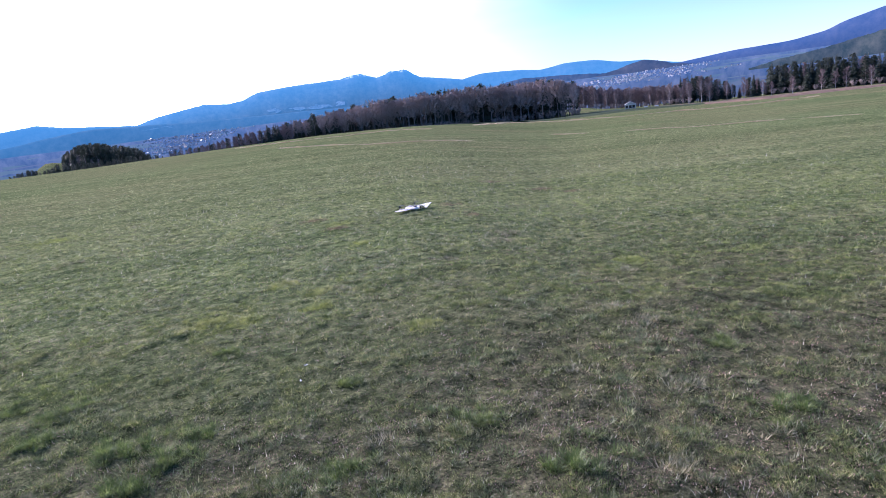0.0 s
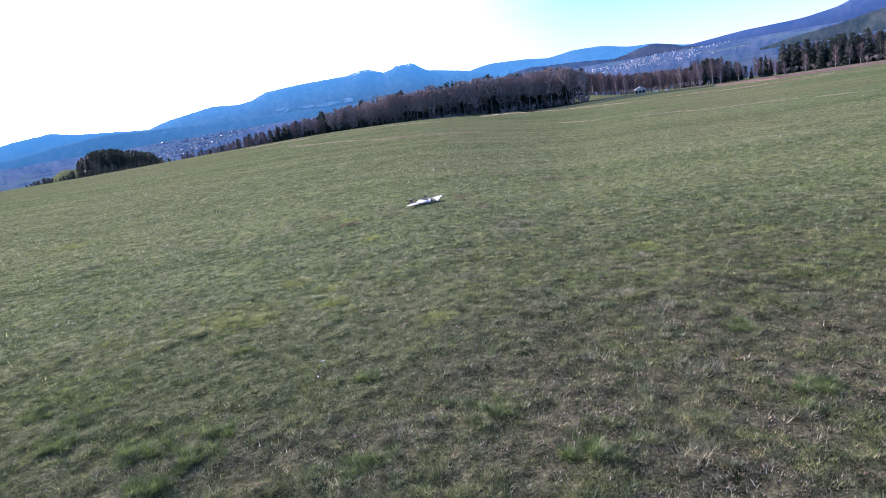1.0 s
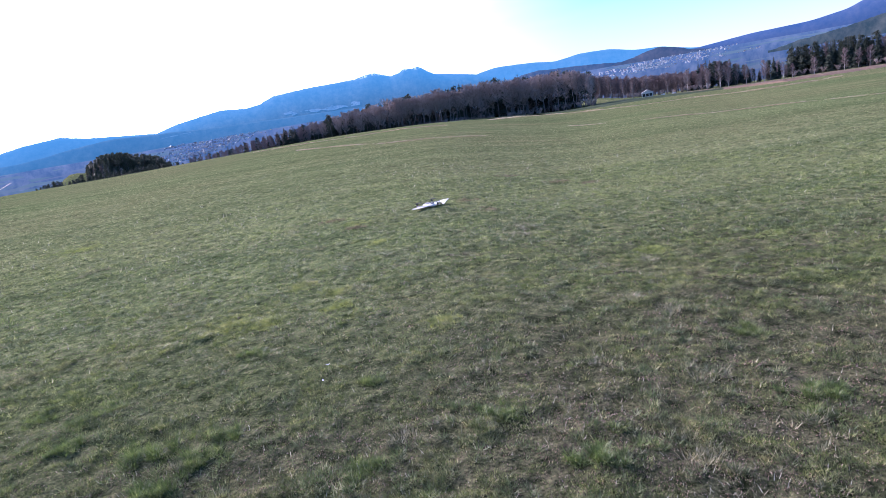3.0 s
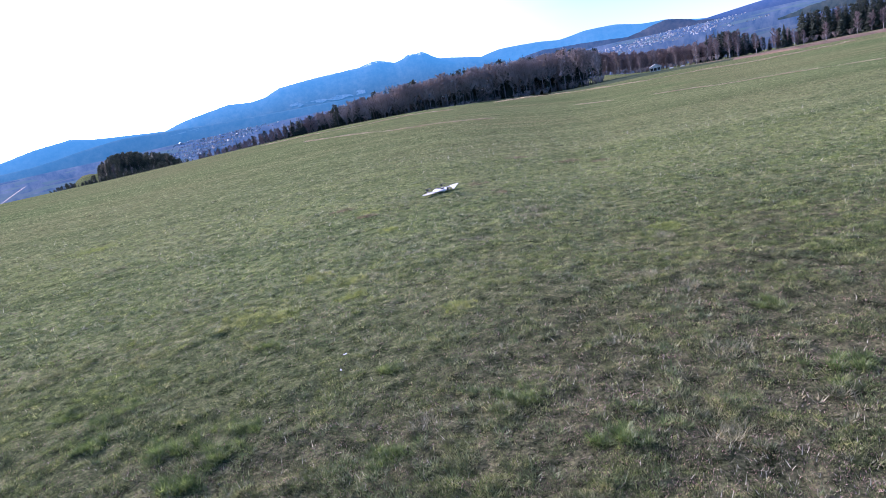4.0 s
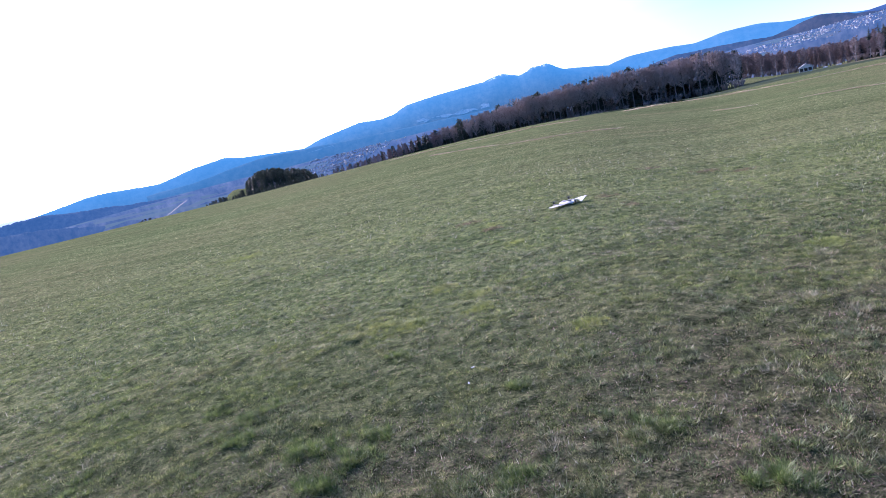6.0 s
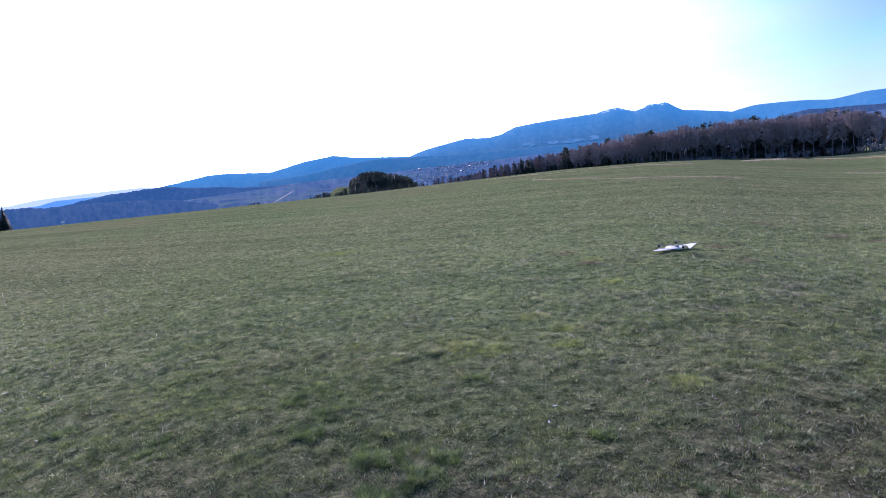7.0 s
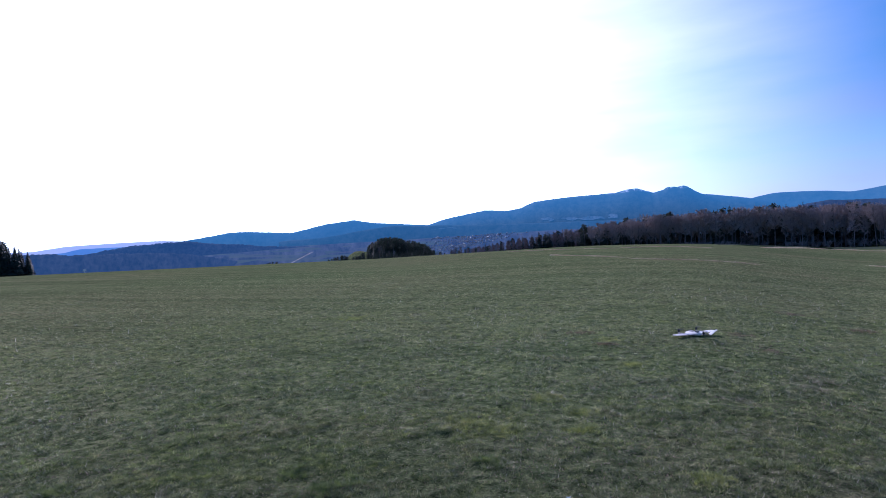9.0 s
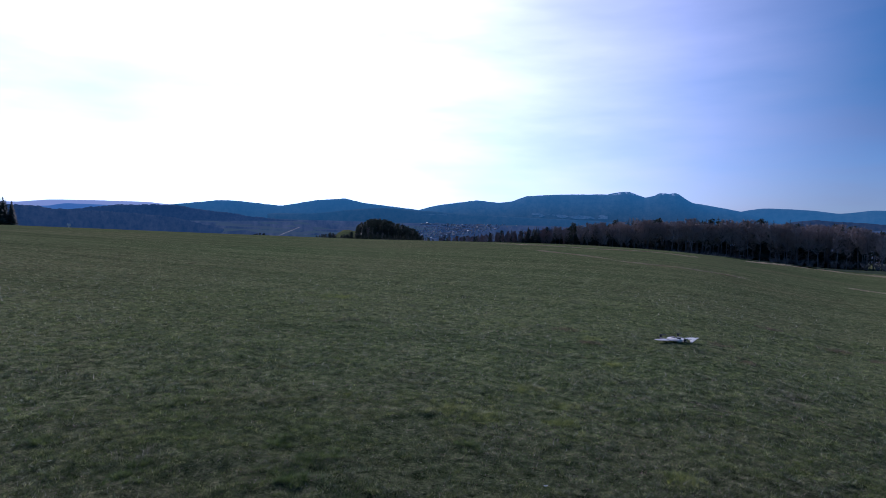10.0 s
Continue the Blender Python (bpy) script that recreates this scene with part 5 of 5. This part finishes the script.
YELLOW = [(-2.17, 5.25, 0.30, 0.05), (-1.8, 5.1, 0.25, 0.05), (-0.13, 4.47, 0.16, 0.045), (-1.23, 5.79, 0.16, 0.045), (-7.5, 11.7, 0.5, 0.045),
          (1.98, 5.77, 0.2, 0.045), (-1.03, 7.9, 0.2, 0.045), (-1.7, 6.2, 0.2, 0.045), (-1.15, 5.29, 0.16, 0.045), (-1.56, 9.41, 0.25, 0.045)]


BROWN = [(-2.04, 10.07, 0.26, 0.045), (-1.51, 9.1, 0.22, 0.045), (0.28, 10.45, 0.24, 0.045), (0.6, 9.3, 0.2, 0.045), (2.3, 12.3, 0.3, 0.05), (1.4, 13.8, 0.3, 0.05), (2.75, 11.7, 0.28, 0.05)]


# worn patches where the earth shows: x, y, size
WORN = [(-1.44, 2.93, 0.13), (-0.15, 2.78, 0.15), (0.15, 2.43, 0.14), (0.32, 2.25, 0.12), (0.12, 3.28, 0.13), (1.54, 1.91, 0.16), (1.1, 1.96, 0.13), (1.49, 2.27, 0.14), (0.96, 2.0, 0.14), (-2.37, 2.99, 0.12), (-1.29, 3.05, 0.1), (1.02, 3.94, 0.16), (-5.32, 3.83, 0.3), (-3.57, 2.75, 0.16), (-1.69, 8.64, 0.35)]


def worn(x, y):
    """How far the turf is worn away, from 0 to 1."""
    w = np.zeros_like(x)
    for px, py, size in WORN:
        d = np.hypot(x - px, y - py) / size * (0.7 + 0.6 * vnoise(x, y, 0.07, 61))
        w = np.maximum(w, np.clip(1.35 - d, 0, 1))
    return w


def blades(name, x, y, tall, wide, lean, slant, material, label):
    """Loose grass blades: foot, height, width, the way each leans and how far."""
    n = len(x)
    base = np.stack([x, y, ground_z(x, y) - 0.004], -1)
    turn = lean + np.pi / 2 + blade_rng.normal(0, 0.5, n)
    side = np.stack([np.cos(turn), np.sin(turn), 0 * turn], -1) * wide[:, None] / 2
    tip = base + np.stack([np.cos(lean) * slant, np.sin(lean) * slant, tall + 0.004], -1)
    verts = np.stack([base - side, base + side, tip], 1).reshape(-1, 3)
    ob = hang(name, fast_mesh(name, verts, np.arange(3 * n).reshape(-1, 3)), material)
    return tagged(ob, label, "grass", kind="stuff")


blade_rng = np.random.default_rng(3)


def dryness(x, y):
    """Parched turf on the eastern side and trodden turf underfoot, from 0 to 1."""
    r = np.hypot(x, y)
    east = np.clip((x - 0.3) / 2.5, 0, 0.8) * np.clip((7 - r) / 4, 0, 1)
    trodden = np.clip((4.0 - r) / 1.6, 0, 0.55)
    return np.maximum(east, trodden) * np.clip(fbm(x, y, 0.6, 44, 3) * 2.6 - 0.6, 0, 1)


def sward(count, per_tuft, near, far, width, height, material, label, stretch=1.5, cushions=0.12, bare=0.5):
    """Turf as many small tufts, each a spray of blades, thick close by and thinner away."""
    g = blade_rng
    az = g.uniform(-46, 74, count)
    r = near * (far / near) ** g.random(count)
    x, y = polar(az, r)
    cover = fbm(x, y, 0.26, 12, 3)
    cushion = fbm(x, y, cushions, 33, 2)
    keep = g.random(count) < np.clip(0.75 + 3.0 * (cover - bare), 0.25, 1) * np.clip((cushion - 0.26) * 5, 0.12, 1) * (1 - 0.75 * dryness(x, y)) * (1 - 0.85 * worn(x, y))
    x, y, r, cover, cushion = x[keep], y[keep], r[keep], cover[keep], cushion[keep]
    n = len(x)
    grow = np.minimum(0.7 + 0.3 * r / 3.0, stretch)
    size = np.clip(g.lognormal(0, 0.45, n), 0.4, 2.6) * (0.30 + 0.7 * cover + 1.0 * np.clip(cushion - 0.35, 0, 1))
    lift = g.uniform(0.5, 1.0, n)
    rep_ = lambda v: np.repeat(v, per_tuft)
    m = n * per_tuft
    lean = g.uniform(0, 2 * np.pi, m)
    off = np.abs(g.normal(0, 1, m)) * 0.010 * rep_(grow)
    bx, by = rep_(x) + np.cos(lean) * off, rep_(y) + np.sin(lean) * off
    length = height * rep_(size * grow) * g.uniform(0.5, 1.2, m)
    rise = rep_(lift) * g.uniform(0.4, 1.0, m)
    wide = width * rep_(grow) * g.uniform(0.6, 1.4, m)
    return blades("grass", bx, by, length * rise, wide, lean, length * np.sqrt(1 - rise ** 2 * 0.95), material, label)


def litter(count, near, far):
    """Dry blades lying flat between the tufts."""
    g = blade_rng
    az = g.uniform(-46, 74, count)
    r = near * (far / near) ** g.random(count)
    x, y = polar(az, r)
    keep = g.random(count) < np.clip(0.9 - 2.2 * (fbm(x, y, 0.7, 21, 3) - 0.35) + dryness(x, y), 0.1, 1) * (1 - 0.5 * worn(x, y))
    x, y, r = x[keep], y[keep], r[keep]
    n = len(x)
    grow = np.minimum(0.7 + 0.3 * r / 3.0, 1.6)
    slant = g.uniform(0.005, 0.018, n) * grow
    return blades("dry_grass", x, y, slant * g.uniform(0.0, 0.35, n) + 0.004, 0.0048 * grow * g.uniform(0.6, 1.5, n),
                  g.uniform(0, 2 * np.pi, n), slant, M_LITTER, "dry straw-coloured blades lying between the grass tufts")


def glints(count, near, far):
    """Single pale dry blades here and there in the turf, so bright that they stand in for glints."""
    g = blade_rng
    x, y = polar(g.uniform(-46, 74, count), near * (far / near) ** g.random(count))
    keep = g.random(count) < np.clip(2.2 * fbm(x, y, 0.5, 81, 3) - 0.55, 0.08, 1)
    x, y = x[keep], y[keep]
    n = len(x)
    grow = np.clip(np.hypot(x, y) / 4.5, 1, 3)
    slant = g.uniform(0.006, 0.028, n) * grow
    return blades("bleached_grass", x, y, slant * g.uniform(0.2, 1.3, n) + 0.006, g.uniform(0.002, 0.0042, n) * grow, g.uniform(0, 2 * np.pi, n), slant, M_GLINT,
                  "single pale dry blades standing in for glints on the green turf")


def clumps(name, places, sprays, per_spray, wide, material, label):
    """Clumps of grass, each of several sprays of blades."""
    g = blade_rng
    cols = [[], [], [], [], [], []]
    for tx, ty, tr, th in places:
        k = int(sprays * (1 + 12 * tr * tr))
        for cx, cy in zip(g.normal(tx, tr * 0.4, k), g.normal(ty, tr * 0.4, k)):
            n = per_spray
            lean = g.uniform(0, 2 * np.pi, n)
            off = np.abs(g.normal(0, 0.02, n))
            length = (0.5 * th + 0.014) * g.uniform(0.4, 1.25, n)
            rise = g.uniform(0.3, 0.9, n)
            for col, v in zip(cols, (cx + np.cos(lean) * off, cy + np.sin(lean) * off, length * rise, wide * g.uniform(0.6, 1.4, n), lean, length * np.sqrt(1 - rise ** 2))):
                col.append(v)
    return blades(name, *[np.concatenate(c) for c in cols], material, label)


def tufts(count, near, far):
    """Places of small tufts, thick on some stretches of the turf and few on others."""
    g = blade_rng
    x, y = polar(g.uniform(-46, 74, count), near * (far / near) ** g.random(count))
    keep = g.random(count) < np.clip(3.2 * fbm(x, y, 0.5, 91, 3) - 1.0, 0.12, 1) * (1 - worn(x, y))
    return [(tx, ty, g.uniform(0.03, 0.10), g.uniform(0.03, 0.075)) for tx, ty in zip(x[keep], y[keep])]


def windrow(line, w, thin):
    """A low row of raked dry grass: loose stalks heaped unevenly along a line."""
    g = blade_rng
    pts = np.array(line)
    step = np.hypot(*np.diff(pts, axis=0).T)
    along = np.concatenate([[0], np.cumsum(step)])
    n = int(along[-1] * 300)
    d = g.uniform(0, along[-1], n)
    x, y = np.interp(d, along, pts[:, 0]), np.interp(d, along, pts[:, 1])
    heap = fbm(x, y, 4.0, 51, 3)
    drift = (fbm(x, y, 3.0, 57, 2) - 0.5) * w
    keep = g.random(n) < np.clip((heap - thin) * 5, 0.10, 1)
    x = x + g.normal(0, w * 0.24, n) + drift
    y = y + g.normal(0, w * 0.24, n) + drift
    x, y, heap = x[keep], y[keep], heap[keep]
    n = len(x)
    slant = g.uniform(0.08, 0.30, n)
    blades("straw_windrow", x, y, g.uniform(0.03, 0.11, n) * heap * np.hypot(x, y) / 42, g.uniform(0.03, 0.08, n), g.uniform(0, 2 * np.pi, n), slant, M_HAY,
           "low row of pale dry grass lying across the meadow")


def white_bits():
    """Two small dry white leaves lying on the turf."""
    for x, y, turn in ((-0.99, 3.89, 0.3), (-0.98, 3.65, 1.9)):
        bm = bmesh.new()
        ring = [bm.verts.new((math.cos(t) * 0.022, math.sin(t) * 0.009, 0.012 + 0.004 * math.cos(2 * t))) for t in np.linspace(0, 2 * math.pi, 10, endpoint=False)]
        low = [bm.verts.new((v.co.x, v.co.y, v.co.z - 0.002)) for v in ring]
        bm.faces.new(ring)
        bm.faces.new(low[::-1])
        for k in range(10):
            bm.faces.new((ring[k], low[k], low[(k + 1) % 10], ring[(k + 1) % 10]))
        me = bpy.data.meshes.new("dry_leaf")
        bm.to_mesh(me)
        bm.free()
        ob = hang("dry_leaf", me, M_WALL)
        ob.matrix_basis = Matrix.Translation((x, y, gz(x, y) + 0.012)) @ Matrix.Rotation(turn, 4, "Z") @ Matrix.Scale(0.7, 4)
        tagged(ob, "small dry white leaf lying on the short grass", "leaf", "dry leaves")


sward(205000, 8, 1.9, 6.2, 0.0032, 0.0165, M_GRASS, "short uneven meadow grass, green with dry blades", 1.6)
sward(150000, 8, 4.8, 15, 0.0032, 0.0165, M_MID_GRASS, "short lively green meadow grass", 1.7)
litter(270000, 1.9, 11)
clumps("grass_tussocks", FRESH, 14, 80, 0.0038, M_FRESH, "taller clumps of fresh green grass")
clumps("grass_tufts", tufts(3000, 1.9, 9.0), 3, 18, 0.0042, M_TUFT, "small dense tufts of meadow grass")
clumps("grass_tufts", tufts(16000, 6.5, 26.0), 2, 14, 0.0075, M_TUFT, "small dense tufts of grass across the meadow")
clumps("pale_tussocks", PALE, 9, 30, 0.0040, M_PALE, "clumps of pale dead grass")
clumps("yellow_grass", YELLOW, 90, 14, 0.0050, M_YELLOW, "yellow-green patches in the short turf")
for line, w in WINDROWS:
    windrow(line, w, 0.27 if w < 0.5 else 0.2)
clumps("brown_grass", BROWN, 26, 20, 0.0060, M_RUST, "rusty brown dead patches in the short turf")
white_bits()
glints(17000, 1.9, 18.0)
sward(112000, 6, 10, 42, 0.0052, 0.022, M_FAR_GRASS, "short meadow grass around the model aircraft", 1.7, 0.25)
